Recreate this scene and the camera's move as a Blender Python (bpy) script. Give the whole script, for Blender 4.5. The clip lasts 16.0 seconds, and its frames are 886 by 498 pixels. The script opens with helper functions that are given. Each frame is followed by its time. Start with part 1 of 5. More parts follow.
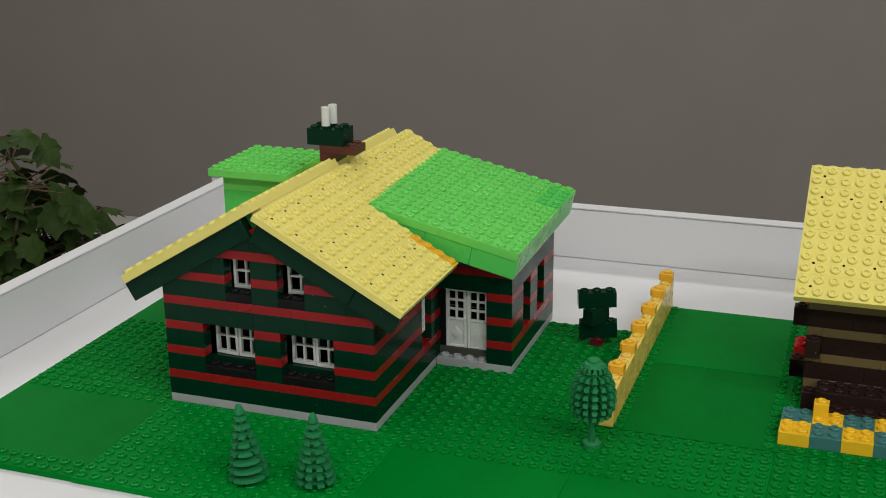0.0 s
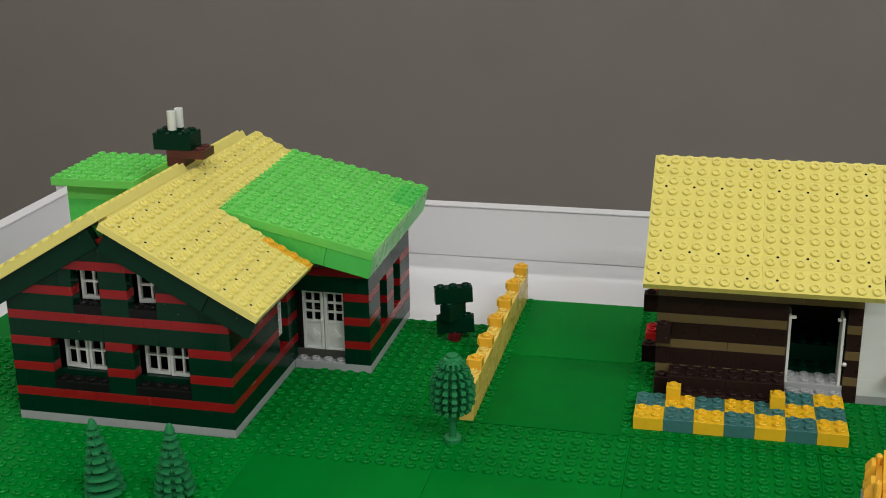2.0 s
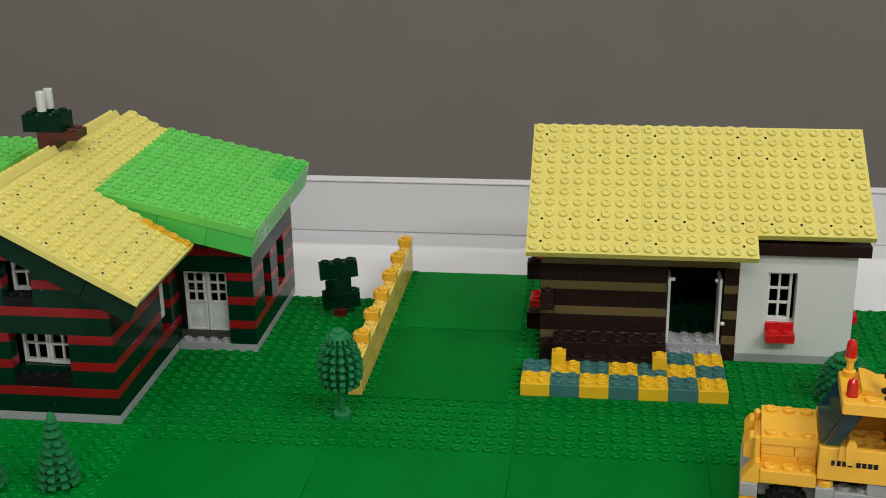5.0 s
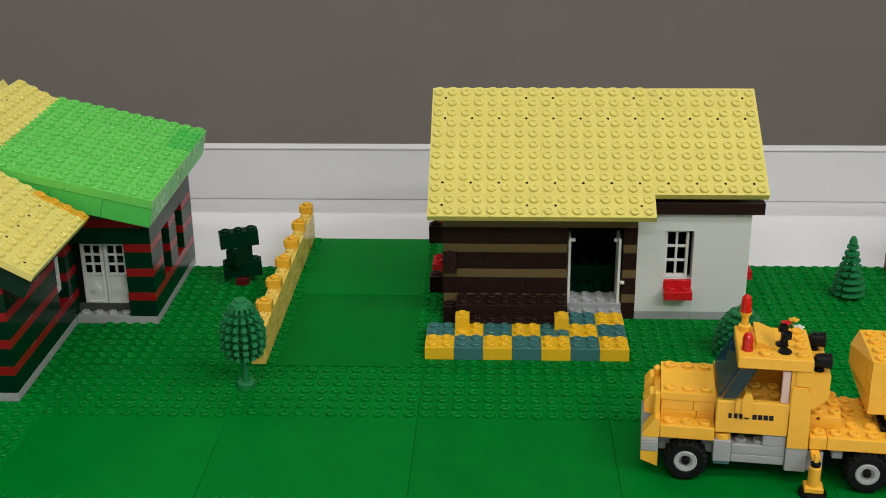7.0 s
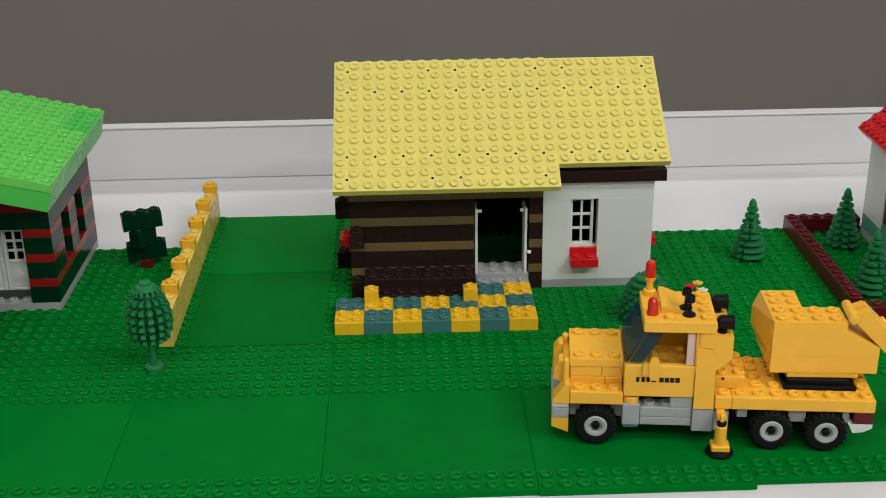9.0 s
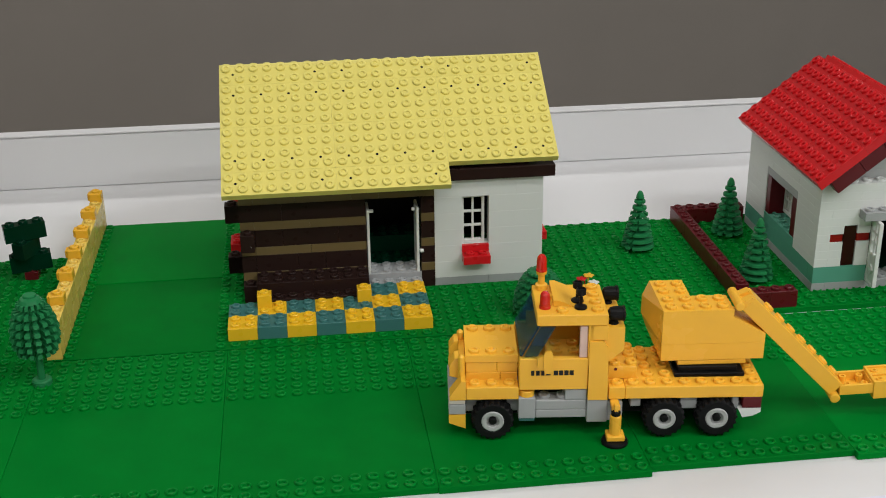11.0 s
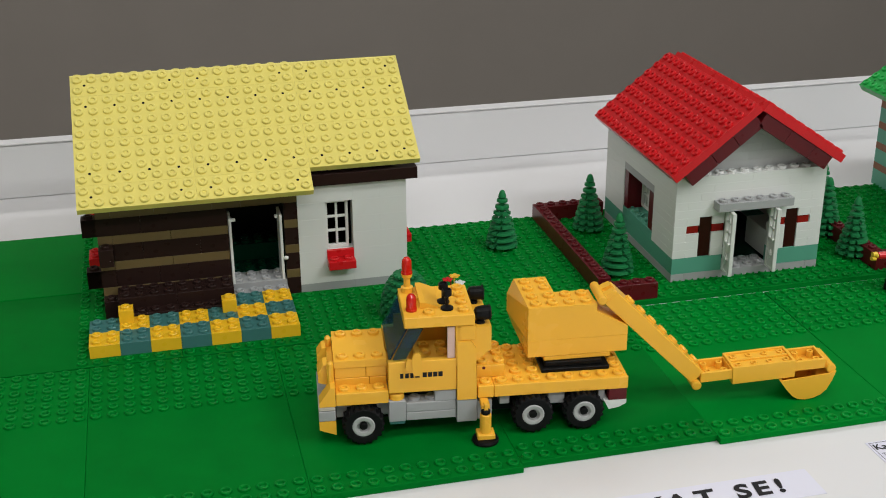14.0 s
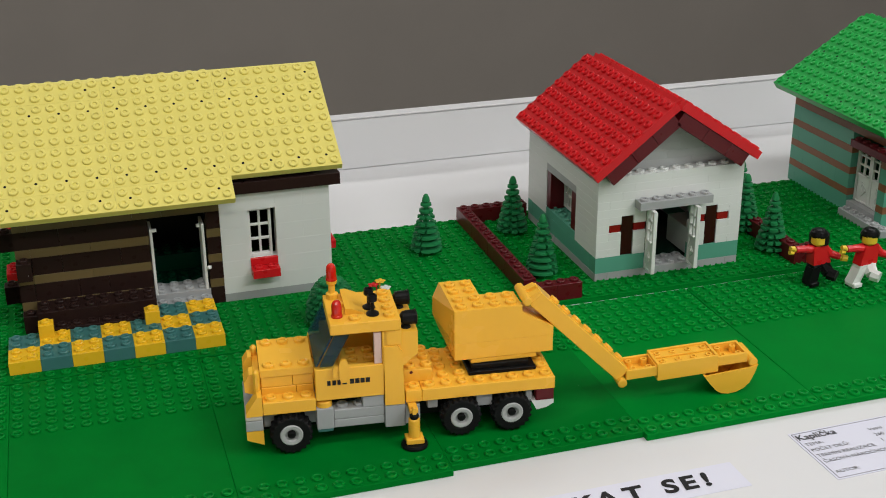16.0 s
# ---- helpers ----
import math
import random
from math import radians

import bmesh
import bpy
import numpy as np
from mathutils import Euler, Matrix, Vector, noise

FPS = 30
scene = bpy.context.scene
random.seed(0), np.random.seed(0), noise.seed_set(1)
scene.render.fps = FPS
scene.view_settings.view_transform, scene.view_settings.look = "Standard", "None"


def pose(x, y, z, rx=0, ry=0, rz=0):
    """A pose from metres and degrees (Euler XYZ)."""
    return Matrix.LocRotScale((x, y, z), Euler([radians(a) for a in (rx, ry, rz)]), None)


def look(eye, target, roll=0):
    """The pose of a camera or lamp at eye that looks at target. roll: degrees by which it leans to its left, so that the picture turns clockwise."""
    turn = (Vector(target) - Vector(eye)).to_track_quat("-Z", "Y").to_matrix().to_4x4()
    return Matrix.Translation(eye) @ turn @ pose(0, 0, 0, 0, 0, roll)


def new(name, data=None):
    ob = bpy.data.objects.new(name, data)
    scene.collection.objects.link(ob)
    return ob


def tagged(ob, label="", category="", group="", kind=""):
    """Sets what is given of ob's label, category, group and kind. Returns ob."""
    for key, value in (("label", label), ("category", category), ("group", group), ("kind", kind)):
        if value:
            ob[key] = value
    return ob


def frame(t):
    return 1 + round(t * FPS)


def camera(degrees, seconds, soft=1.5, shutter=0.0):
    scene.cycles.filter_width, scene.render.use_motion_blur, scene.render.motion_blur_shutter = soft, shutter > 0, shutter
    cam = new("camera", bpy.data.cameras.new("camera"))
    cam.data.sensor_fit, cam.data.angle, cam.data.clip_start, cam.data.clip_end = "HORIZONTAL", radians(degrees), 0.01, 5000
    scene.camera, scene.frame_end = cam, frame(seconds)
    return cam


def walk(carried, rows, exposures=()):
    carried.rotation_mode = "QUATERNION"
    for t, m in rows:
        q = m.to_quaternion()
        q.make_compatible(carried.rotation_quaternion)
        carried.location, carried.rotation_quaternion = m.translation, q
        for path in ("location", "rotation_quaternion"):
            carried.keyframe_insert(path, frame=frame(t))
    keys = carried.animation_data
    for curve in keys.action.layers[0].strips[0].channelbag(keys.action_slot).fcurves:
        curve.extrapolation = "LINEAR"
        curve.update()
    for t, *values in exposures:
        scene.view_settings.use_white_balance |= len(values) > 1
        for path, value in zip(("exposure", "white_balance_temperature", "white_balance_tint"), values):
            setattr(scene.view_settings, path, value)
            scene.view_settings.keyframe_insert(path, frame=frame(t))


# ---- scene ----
cam = camera(39.4, 16.0, soft=1.0)
# a head that turns on a pivot, with the lens a little ahead of it
PIVOT = Vector((0.0489, -0.6203, 0.3067))
ARM = Vector((-0.0083, 0.0203, 0.0))
PAN = [
    (0.0, 71.639, 0.603, 19.614),
    (0.5, 71.606, 0.639, 17.507),
    (1.0, 71.589, 0.663, 15.403),
    (1.5, 71.570, 0.656, 13.671),
    (2.0, 71.496, 0.653, 12.714),
    (2.5, 71.223, 0.743, 11.940),
    (3.0, 70.992, 0.715, 11.228),
    (3.5, 70.774, 0.675, 10.533),
    (4.0, 70.487, 0.731, 9.618),
    (6.5, 69.236, 0.674, 3.378),
    (7.0, 68.472, 0.536, 2.510),
    (7.5, 67.864, 0.475, 1.573),
    (8.0, 67.492, 0.560, 0.554),
    (8.5, 67.284, 0.638, -0.649),
    (9.0, 67.189, 0.698, -2.047),
    (11.5, 67.101, 0.549, -8.513),
    (12.0, 67.117, 0.520, -9.814),
    (12.5, 67.123, 0.503, -11.039),
    (13.0, 67.136, 0.438, -12.068),
    (13.5, 67.153, 0.308, -12.884),
    (14.0, 67.182, 0.326, -13.692),
    (14.5, 67.234, 0.304, -14.535),
    (15.0, 67.267, 0.411, -15.542),
    (15.5, 67.304, 0.320, -16.448),
    (16.0, 67.346, 0.381, -17.378),
]
rows = []
for t, rx, ry, rz in PAN:
    eye = PIVOT + Matrix.Rotation(radians(rz), 3, "Z") @ ARM
    rows.append((t, pose(*eye, rx, ry, rz)))
walk(cam, rows)

# ---- light: a closed room with soft ceiling lamps ----
scene.view_settings.exposure = -0.56
world = bpy.data.worlds.new("room_air")
world.use_nodes = True
world.node_tree.nodes["Background"].inputs[0].default_value = (1.0, 0.97, 0.93, 1)
world.node_tree.nodes["Background"].inputs[1].default_value = 0.035
scene.world = world


def lamp(name, x, y, z, sx, sy, watts, target):
    d = bpy.data.lights.new(name, "AREA")
    d.shape, d.size, d.size_y, d.energy = "RECTANGLE", sx, sy, watts
    d.color = (1.0, 0.985, 0.965) if x < 1 else (0.97, 0.985, 1.0)
    o = new(name, d)
    o.matrix_world = look((x, y, z), target)
    return o


for lx, side, back in ((-1.6, 0.45, 25.5), (0.0, 0.8, 10.6), (1.6, 2.15, 12.2)):
    for ly, watts in ((-1.9, 18 * side), (-0.8, 12.5 * side), (1.5, back)):
        lamp("ceiling_lamp", lx, ly, 1.8, 1.2, 0.3, watts, (lx, ly, 0))

# ---- units: one stud pitch, one brick, one plate ----
U, BH, PH = 0.008, 1.26, 0.63


# ---- materials ----
def plastic(name, rgb, rough=0.32, bump=0.06, spread=0.045, transl=0.0, coat=0.0, spec=0.28, dust=0.0):
    m = bpy.data.materials.new(name)
    m.use_nodes = True
    n, l = m.node_tree.nodes, m.node_tree.links
    b = n["Principled BSDF"]
    co = n.new("ShaderNodeTexCoord")
    big = n.new("ShaderNodeTexNoise")
    big.inputs["Scale"].default_value, big.inputs["Detail"].default_value = 45, 3
    fine = n.new("ShaderNodeTexNoise")
    fine.inputs["Scale"].default_value, fine.inputs["Detail"].default_value = 900, 2
    l.new(co.outputs["Object"], big.inputs["Vector"])
    l.new(co.outputs["Object"], fine.inputs["Vector"])
    info = n.new("ShaderNodeObjectInfo")
    add = n.new("ShaderNodeMath")
    add.operation = "MULTIPLY_ADD"
    l.new(info.outputs["Random"], add.inputs[0])
    add.inputs[1].default_value = 0.5
    l.new(big.outputs["Fac"], add.inputs[2])
    ramp = n.new("ShaderNodeMapRange")
    ramp.inputs[1].default_value, ramp.inputs[2].default_value = 0.3, 1.2
    ramp.inputs[3].default_value, ramp.inputs[4].default_value = 1 - spread, 1 + spread
    l.new(add.outputs[0], ramp.inputs[0])
    mul = n.new("ShaderNodeVectorMath")
    mul.operation = "SCALE"
    mul.inputs[0].default_value = rgb
    l.new(ramp.outputs[0], mul.inputs["Scale"])
    colour = mul.outputs[0]
    if dust:
        # sparse pale dust specks
        geo, cell = n.new("ShaderNodeNewGeometry"), n.new("ShaderNodeTexVoronoi")
        cell.inputs["Scale"].default_value = 125
        l.new(geo.outputs["Position"], cell.inputs["Vector"])
        less, mix = n.new("ShaderNodeMath"), n.new("ShaderNodeMix")
        less.operation, mix.data_type = "LESS_THAN", "RGBA"
        less.inputs[1].default_value = dust
        l.new(cell.outputs["Distance"], less.inputs[0])
        l.new(less.outputs[0], mix.inputs["Factor"])
        l.new(colour, mix.inputs["A"])
        mix.inputs["B"].default_value = (0.4, 0.4, 0.38, 1)
        colour = mix.outputs["Result"]
    l.new(colour, b.inputs["Base Color"])
    rr = n.new("ShaderNodeMapRange")
    rr.inputs[3].default_value, rr.inputs[4].default_value = rough - 0.08, rough + 0.1
    l.new(big.outputs["Fac"], rr.inputs[0])
    l.new(rr.outputs[0], b.inputs["Roughness"])
    bp = n.new("ShaderNodeBump")
    bp.inputs["Strength"].default_value, bp.inputs["Distance"].default_value = bump, 0.0004
    l.new(fine.outputs["Fac"], bp.inputs["Height"])
    l.new(bp.outputs[0], b.inputs["Normal"])
    b.inputs["IOR"].default_value = 1.5
    b.inputs["Specular IOR Level"].default_value = spec
    if transl:
        b.inputs["Subsurface Weight"].default_value = transl
        b.inputs["Subsurface Radius"].default_value = (0.004, 0.004, 0.003)
        b.inputs["Subsurface Scale"].default_value = 0.5
    b.inputs["Coat Weight"].default_value = coat
    return m


def glassy(name, rgb, alpha_rough=0.05, clear=0.88):
    m = bpy.data.materials.new(name)
    m.use_nodes = True
    b = m.node_tree.nodes["Principled BSDF"]
    b.inputs["Base Color"].default_value = (*rgb, 1)
    b.inputs["Transmission Weight"].default_value = clear
    b.inputs["Roughness"].default_value = alpha_rough
    b.inputs["IOR"].default_value = 1.06
    return m


M_GROUND = plastic("baseplate_green", (0.0, 0.165, 0.0176), 0.36, 0.05, 0.15, spec=0.02, dust=0.01)
M_GROUND2 = plastic("baseplate_green_light", (0.0, 0.2, 0.022), 0.36, 0.05, 0.13, spec=0.02, dust=0.01)
# studs: the plates' own plastic, lightened to paint in their bright lit rims
M_STUD = plastic("baseplate_stud_green", (0.0, 0.2, 0.0225), 0.3, 0.03, 0.1, transl=0.35, spec=0.1)
M_STUD2 = plastic("baseplate_green_light_lit_stud", (0.0, 0.235, 0.027), 0.3, 0.03, 0.1, transl=0.35, spec=0.1)
M_LIME = plastic("lime_plastic", (0.15, 0.62, 0.11), 0.28, transl=0.15)
M_LIME2 = plastic("lime_plastic_deep", (0.08, 0.55, 0.09), 0.28)
M_YEL = plastic("pale_yellow_plastic", (0.79, 0.695, 0.19), 0.3, spread=0.025)
M_ORA = plastic("orange_yellow_plastic", (0.84, 0.46, 0.035), 0.28, transl=0.1)
M_TRUCK = plastic("truck_yellow_plastic", (0.9, 0.48, 0.045), 0.24)
M_PATIO = plastic("chrome_yellow_plastic", (0.83, 0.5, 0.02), 0.28)
M_DGRN = plastic("dark_green_plastic", (0.0006, 0.026, 0.0115), 0.2, spec=0.13, dust=0.03)
M_FENCE = plastic("pale_amber_plastic", (0.8, 0.56, 0.12), 0.26, transl=0.25)
M_TREE = plastic("tree_green_plastic", (0.017, 0.195, 0.064), 0.36, spec=0.15)
M_RED = plastic("brick_red_plastic", (0.26, 0.009, 0.009), 0.24, spec=0.22)
M_GREY = plastic("light_grey_plastic", (0.36, 0.37, 0.37), 0.35)
M_WHITE = plastic("white_plastic", (0.72, 0.74, 0.7), 0.32)
M_OFFW = plastic("offwhite_plastic", (0.7, 0.72, 0.69), 0.32, spread=0.018)
# grey-white gable tiles, with the shade under the roof put into the grey
M_GABLE = plastic("gable_shaded_plastic", (0.46, 0.48, 0.47), 0.34, spread=0.08)
M_DGREY = plastic("dark_grey_plastic", (0.06, 0.062, 0.05), 0.4)
M_BLACK = plastic("black_plastic", (0.008, 0.008, 0.008), 0.3, spec=0.1)
M_BRN = plastic("dark_brown_plastic", (0.023, 0.0117, 0.0098), 0.28, spec=0.1, dust=0.032)
M_TAN = plastic("olive_tan_plastic", (0.14, 0.1, 0.04), 0.35)
M_TEAL = plastic("blue_grey_plastic", (0.05, 0.172, 0.16), 0.32)
M_MINT = plastic("mint_green_plastic", (0.1, 0.34, 0.24), 0.32)
M_DRED = plastic("dark_red_plastic", (0.1, 0.007, 0.01), 0.28)
M_ROOFR = plastic("bright_red_plastic", (0.6, 0.012, 0.016), 0.28)
M_CROSS = plastic("clear_red_plastic", (0.27, 0.01, 0.008), 0.15, transl=0.3)
M_CROSSD = plastic("clear_dark_red_plastic", (0.028, 0.004, 0.004), 0.2)
M_RBRN = plastic("red_brown_plastic", (0.1, 0.03, 0.022), 0.32)
M_COPP = plastic("copper_brown_plastic", (0.24, 0.1, 0.05), 0.32)
M_GRASS = plastic("bright_green_plastic", (0.02, 0.4, 0.075), 0.3)


# ---- mesh building, in studs ----
class Mesh:
    def __init__(self):
        self.v, self.f = [], []

    def box(self, x0, x1, y0, y1, z0, z1, c=0.04):
        """A box with chamfered edges."""
        c = min(c, (x1 - x0) / 3, (y1 - y0) / 3, (z1 - z0) / 3)
        at = {}
        for i, X in enumerate((x0, x1)):
            for j, Y in enumerate((y0, y1)):
                for m, Z in enumerate((z0, z1)):
                    sx, sy, sz = c * (1 - 2 * i), c * (1 - 2 * j), c * (1 - 2 * m)
                    for a, p in enumerate(((X, Y + sy, Z + sz), (X + sx, Y, Z + sz), (X + sx, Y + sy, Z))):
                        at[i, j, m, a] = len(self.v)
                        self.v.append(p)
        q = lambda *s: self.f.append(tuple(at[t] for t in s))
        for i in (0, 1):
            q(*[(i, j, m, 0) for j, m in ((0, 0), (0, 1), (1, 1), (1, 0))][::1 if i == 0 else -1])
            q(*[(j, i, m, 1) for j, m in ((0, 0), (1, 0), (1, 1), (0, 1))][::1 if i == 0 else -1])
            q(*[(j, m, i, 2) for j, m in ((0, 0), (0, 1), (1, 1), (1, 0))][::1 if i == 0 else -1])
        for a in (0, 1):
            for b in (0, 1):
                s = 1 if (a + b) % 2 == 0 else -1
                q(*[(0, a, b, 1), (1, a, b, 1), (1, a, b, 2), (0, a, b, 2)][::s])
                q(*[(a, 0, b, 2), (a, 1, b, 2), (a, 1, b, 0), (a, 0, b, 0)][::s])
                q(*[(a, b, 0, 0), (a, b, 1, 0), (a, b, 1, 1), (a, b, 0, 1)][::s])
        for i in (0, 1):
            for j in (0, 1):
                for m in (0, 1):
                    q(*[(i, j, m, 0), (i, j, m, 1), (i, j, m, 2)][::1 if (i + j + m) % 2 == 0 else -1])
        return self

    def lathe(self, x, y, z, prof, n=12, axis="z"):
        """A turned shape round an axis through (x, y, z): profile of (radius, height) from the bottom up."""
        k = len(self.v)
        for r, h in prof:
            for i in range(n):
                a = 2 * math.pi * (i + 0.5) / n
                p, s = r * math.cos(a), r * math.sin(a)
                self.v.append({"z": (x + p, y + s, z + h), "y": (x + p, y - h, z + s), "x": (x + h, y + p, z + s)}[axis])
        for m in range(len(prof) - 1):
            for i in range(n):
                j = (i + 1) % n
                self.f.append((k + m * n + i, k + m * n + j, k + m * n + n + j, k + m * n + n + i))
        self.f.append(tuple(k + i for i in reversed(range(n))))
        self.f.append(tuple(k + (len(prof) - 1) * n + i for i in range(n)))
        return self

    def stud(self, x, y, z, n=12):
        """A hollow stud: a rounded ring with a dimple."""
        return self.lathe(x, y, z, ((0.345, -0.01), (0.34, 0.14), (0.3, 0.185), (0.21, 0.19), (0.17, 0.16), (0.15, 0.09)), n)

    def studs(self, x0, x1, y0, y1, z, n=12):
        for i in range(round(x1 - x0)):
            for j in range(round(y1 - y0)):
                self.stud(x0 + i + 0.5, y0 + j + 0.5, z, n)
        return self

    def prism(self, pts, a0, a1, axis="y"):
        """An outline of (u, w) pairs, counter-clockwise seen from the front, pulled along an axis."""
        k, n = len(self.v), len(pts)
        for a in (a0, a1):
            for u, w in pts:
                self.v.append({"y": (u, a, w), "x": (a, u, w), "z": (u, w, a)}[axis])
        self.f.append(tuple(k + i for i in range(n)))
        self.f.append(tuple(k + n + i for i in reversed(range(n))))
        for i in range(n):
            j = (i + 1) % n
            self.f.append((k + i, k + n + i, k + n + j, k + j))
        return self

    def data(self, name, mat):
        me = bpy.data.meshes.new(name)
        me.from_pydata([(x * U, y * U, z * U) for x, y, z in self.v], [], self.f)
        bm = bmesh.new()
        bm.from_mesh(me)
        bmesh.ops.recalc_face_normals(bm, faces=bm.faces)
        bm.to_mesh(me)
        bm.free()
        me.materials.append(mat)
        return me


def thing(name, x, y, z, label, category, group="", rz=0, kind=""):
    ob = new(name)
    ob.empty_display_size = 0.005
    ob.matrix_basis = pose(x * U, y * U, z * U, 0, 0, rz)
    return tagged(ob, label, category, group, kind)


def put(name, me, parent, x=0, y=0, z=0, turn=None, label=""):
    """Links a mesh as a part, placed in its parent's own studs."""
    ob = new(name, me)
    ob.parent = parent
    ob.matrix_basis = Matrix.Translation((x * U, y * U, z * U)) @ (turn or Matrix.Identity(4))
    return tagged(ob, label) if label else ob


CACHE = {}


def brick_mesh(nx, ny, h, mat, studs=False, gap=0.005):
    key = (nx, ny, h, mat.name, studs)
    if key not in CACHE:
        edge = 0.016
        if mat in (M_OFFW, M_YEL, M_FENCE, M_GABLE):
            gap, edge = 0.0015, 0.006
        elif mat in (M_DGRN, M_RED, M_MINT, M_COPP):
            gap, edge = 0.003, 0.01
        m = Mesh().box(gap, nx - gap, gap, ny - gap, gap * 0.5, h - gap * 0.5, edge)
        if studs:
            m.studs(0, nx, 0, ny, h)
        CACHE[key] = m.data("brick", mat)
    return CACHE[key]


def brick(parent, x, y, z, nx, ny, h, mat, studs=False, name="brick", label=""):
    return put(name, brick_mesh(nx, ny, h, mat, studs), parent, x, y, z, label=label)


def lengths(n, rng):
    """Splits a course of n studs into brick lengths."""
    out = []
    while n > 1e-6:
        pick = [k for k in (2, 3, 4, 4, 6, 8) if k <= n and n - k != 1]
        k = rng.choice(pick) if pick else n
        out.append(k)
        n -= k
    return out


def cut(a, b, holes):
    """What is left of the stretch a to b without the holes."""
    parts = [(a, b)]
    for h0, h1 in holes:
        parts = [q for p0, p1 in parts for q in ((p0, min(p1, h0)), (max(p0, h1), p1)) if q[1] - q[0] > 1e-6]
    return parts


def wall(parent, run, a, b, at, courses, openings, rng, slope=None, flush=False):
    """A wall one stud thick. run: 'x' or 'y'; a to b along it, at: its near face; courses of (z0, z1, material);
    openings of (a0, a1, z0, z1); slope(z): the stretch that lies under a gable."""
    for k, (z0, z1, mat) in enumerate(courses):
        a1, b1 = (a + (k % 2), b - (k % 2)) if run == "y" else (a + 1 - (k % 2), b - 1 + (k % 2))
        if flush:
            a1, b1 = a, b
        if slope:
            lo, hi = slope(z0), slope(z1)
            if hi[1] - hi[0] < 0.6:
                pts = [(lo[0], z0), (lo[1], z0), (0.5 * (hi[0] + hi[1]), z1)]
                if lo[1] - lo[0] > 0.3:
                    put("gable_brick", Mesh().prism(pts, 0.015, 0.985, "y" if run == "x" else "x").data("gable_brick", mat), parent,
                        *((0, at, 0) if run == "x" else (at, 0, 0)))
                continue
            tops = (max(a1, hi[0]), min(b1, hi[1]))
            bots = (max(a1, lo[0]), min(b1, lo[1]))
        else:
            tops = bots = (a1, b1)
        holes = [(o[0], o[1]) for o in openings if o[2] < z1 - 0.05 and o[3] > z0 + 0.05]
        for s0, s1 in cut(math.ceil(tops[0] - 1e-6), math.floor(tops[1] + 1e-6), holes):
            p = s0
            for n in lengths(s1 - s0, rng):
                if run == "x":
                    brick(parent, p, at, z0, n, 1, round(z1 - z0, 3), mat)
                else:
                    brick(parent, at, p, z0, 1, n, round(z1 - z0, 3), mat)
                p += n
        if slope and (bots[0] < tops[0] - 0.05 or tops[0] % 1 > 0.01):
            l, r = math.ceil(tops[0] - 1e-6), math.floor(tops[1] + 1e-6)
            for pts in ([(bots[0], z0 + 0.01), (l - 0.01, z0 + 0.01), (l - 0.01, z1 - 0.01), (tops[0], z1 - 0.01)],
                        [(r + 0.01, z0 + 0.01), (bots[1], z0 + 0.01), (tops[1], z1 - 0.01), (r + 0.01, z1 - 0.01)]):
                put("gable_brick", Mesh().prism(pts, 0.015, 0.985, "y" if run == "x" else "x").data("gable_brick", mat), parent,
                    *((0, at, 0) if run == "x" else (at, 0, 0)))


def slope_turn(ax, az, bx, bz):
    """The turn that lays a plate's x from a ridge point down to an eave point, seen from the front."""
    return Matrix.Rotation(-math.atan2(bz - az, bx - ax), 4, "Y")


def roof_plates(parent, turn, ox, oy, oz, cells, mat, thick=PH, holes=()):
    """Studded plates in the plane of a slope: cells of (u0, u1, v0, v1[, material]), u down the slope, v along the ridge;
    the plane through (ox, oy, oz) is the plates' top face."""
    for c in cells:
        u0, u1, v0, v1 = c[:4]
        mt = c[4] if len(c) > 4 else mat
        g = 0.003
        me = CACHE.get(("roof", u1 - u0, v1 - v0, mt.name, thick))
        if me is None:
            me = Mesh().box(g, u1 - u0 - g, g, v1 - v0 - g, -thick, 0, 0.009).studs(0, u1 - u0, 0, v1 - v0, 0).data("roof_plate", mt)
            CACHE["roof", u1 - u0, v1 - v0, mt.name, thick] = me
        off = Matrix.Translation((ox * U, oy * U, oz * U)) @ turn @ Matrix.Translation((u0 * U, v0 * U, 0))
        ob = new("roof_plate", me)
        ob.parent, ob.matrix_basis = parent, off
    if holes and "hole" not in CACHE:
        CACHE["hole"] = Mesh().lathe(0, 0, 0, ((0.1, -0.1), (0.1, 0.012), (0.06, 0.014)), 8).data("pin_hole", M_BLACK)
    for u, v in holes:
        ob = new("pin_hole", CACHE["hole"])
        ob.parent = parent
        ob.matrix_basis = Matrix.Translation((ox * U, oy * U, oz * U)) @ turn @ Matrix.Translation((u * U, v * U, 0))


# ---- the room ----
def painted(name, rgb, rough=0.6, scale=6.0, spread=0.05, bump=0.15):
    m = plastic(name, rgb, rough, bump, spread)
    for n in m.node_tree.nodes:
        if n.type == "TEX_NOISE":
            n.inputs["Scale"].default_value = scale if n.inputs["Scale"].default_value < 100 else 300
    return m


M_WALL = painted("grey_wall_paint", (0.24, 0.218, 0.196))
M_CEIL = painted("white_ceiling_paint", (0.78, 0.77, 0.75))
M_FLOOR = painted("pale_floor", (0.42, 0.4, 0.37))
M_TABLE = painted("white_laminate", (0.7, 0.695, 0.7), 0.38, 3.0, 0.03, 0.03)


def slab(name, x0, x1, y0, y1, z0, z1, mat, label, category):
    """A block of the setting, in metres."""
    ob = new(name, Mesh().box(x0 / U, x1 / U, y0 / U, y1 / U, z0 / U, z1 / U, 0.2).data(name, mat))
    return tagged(ob, label, category, kind="structure")


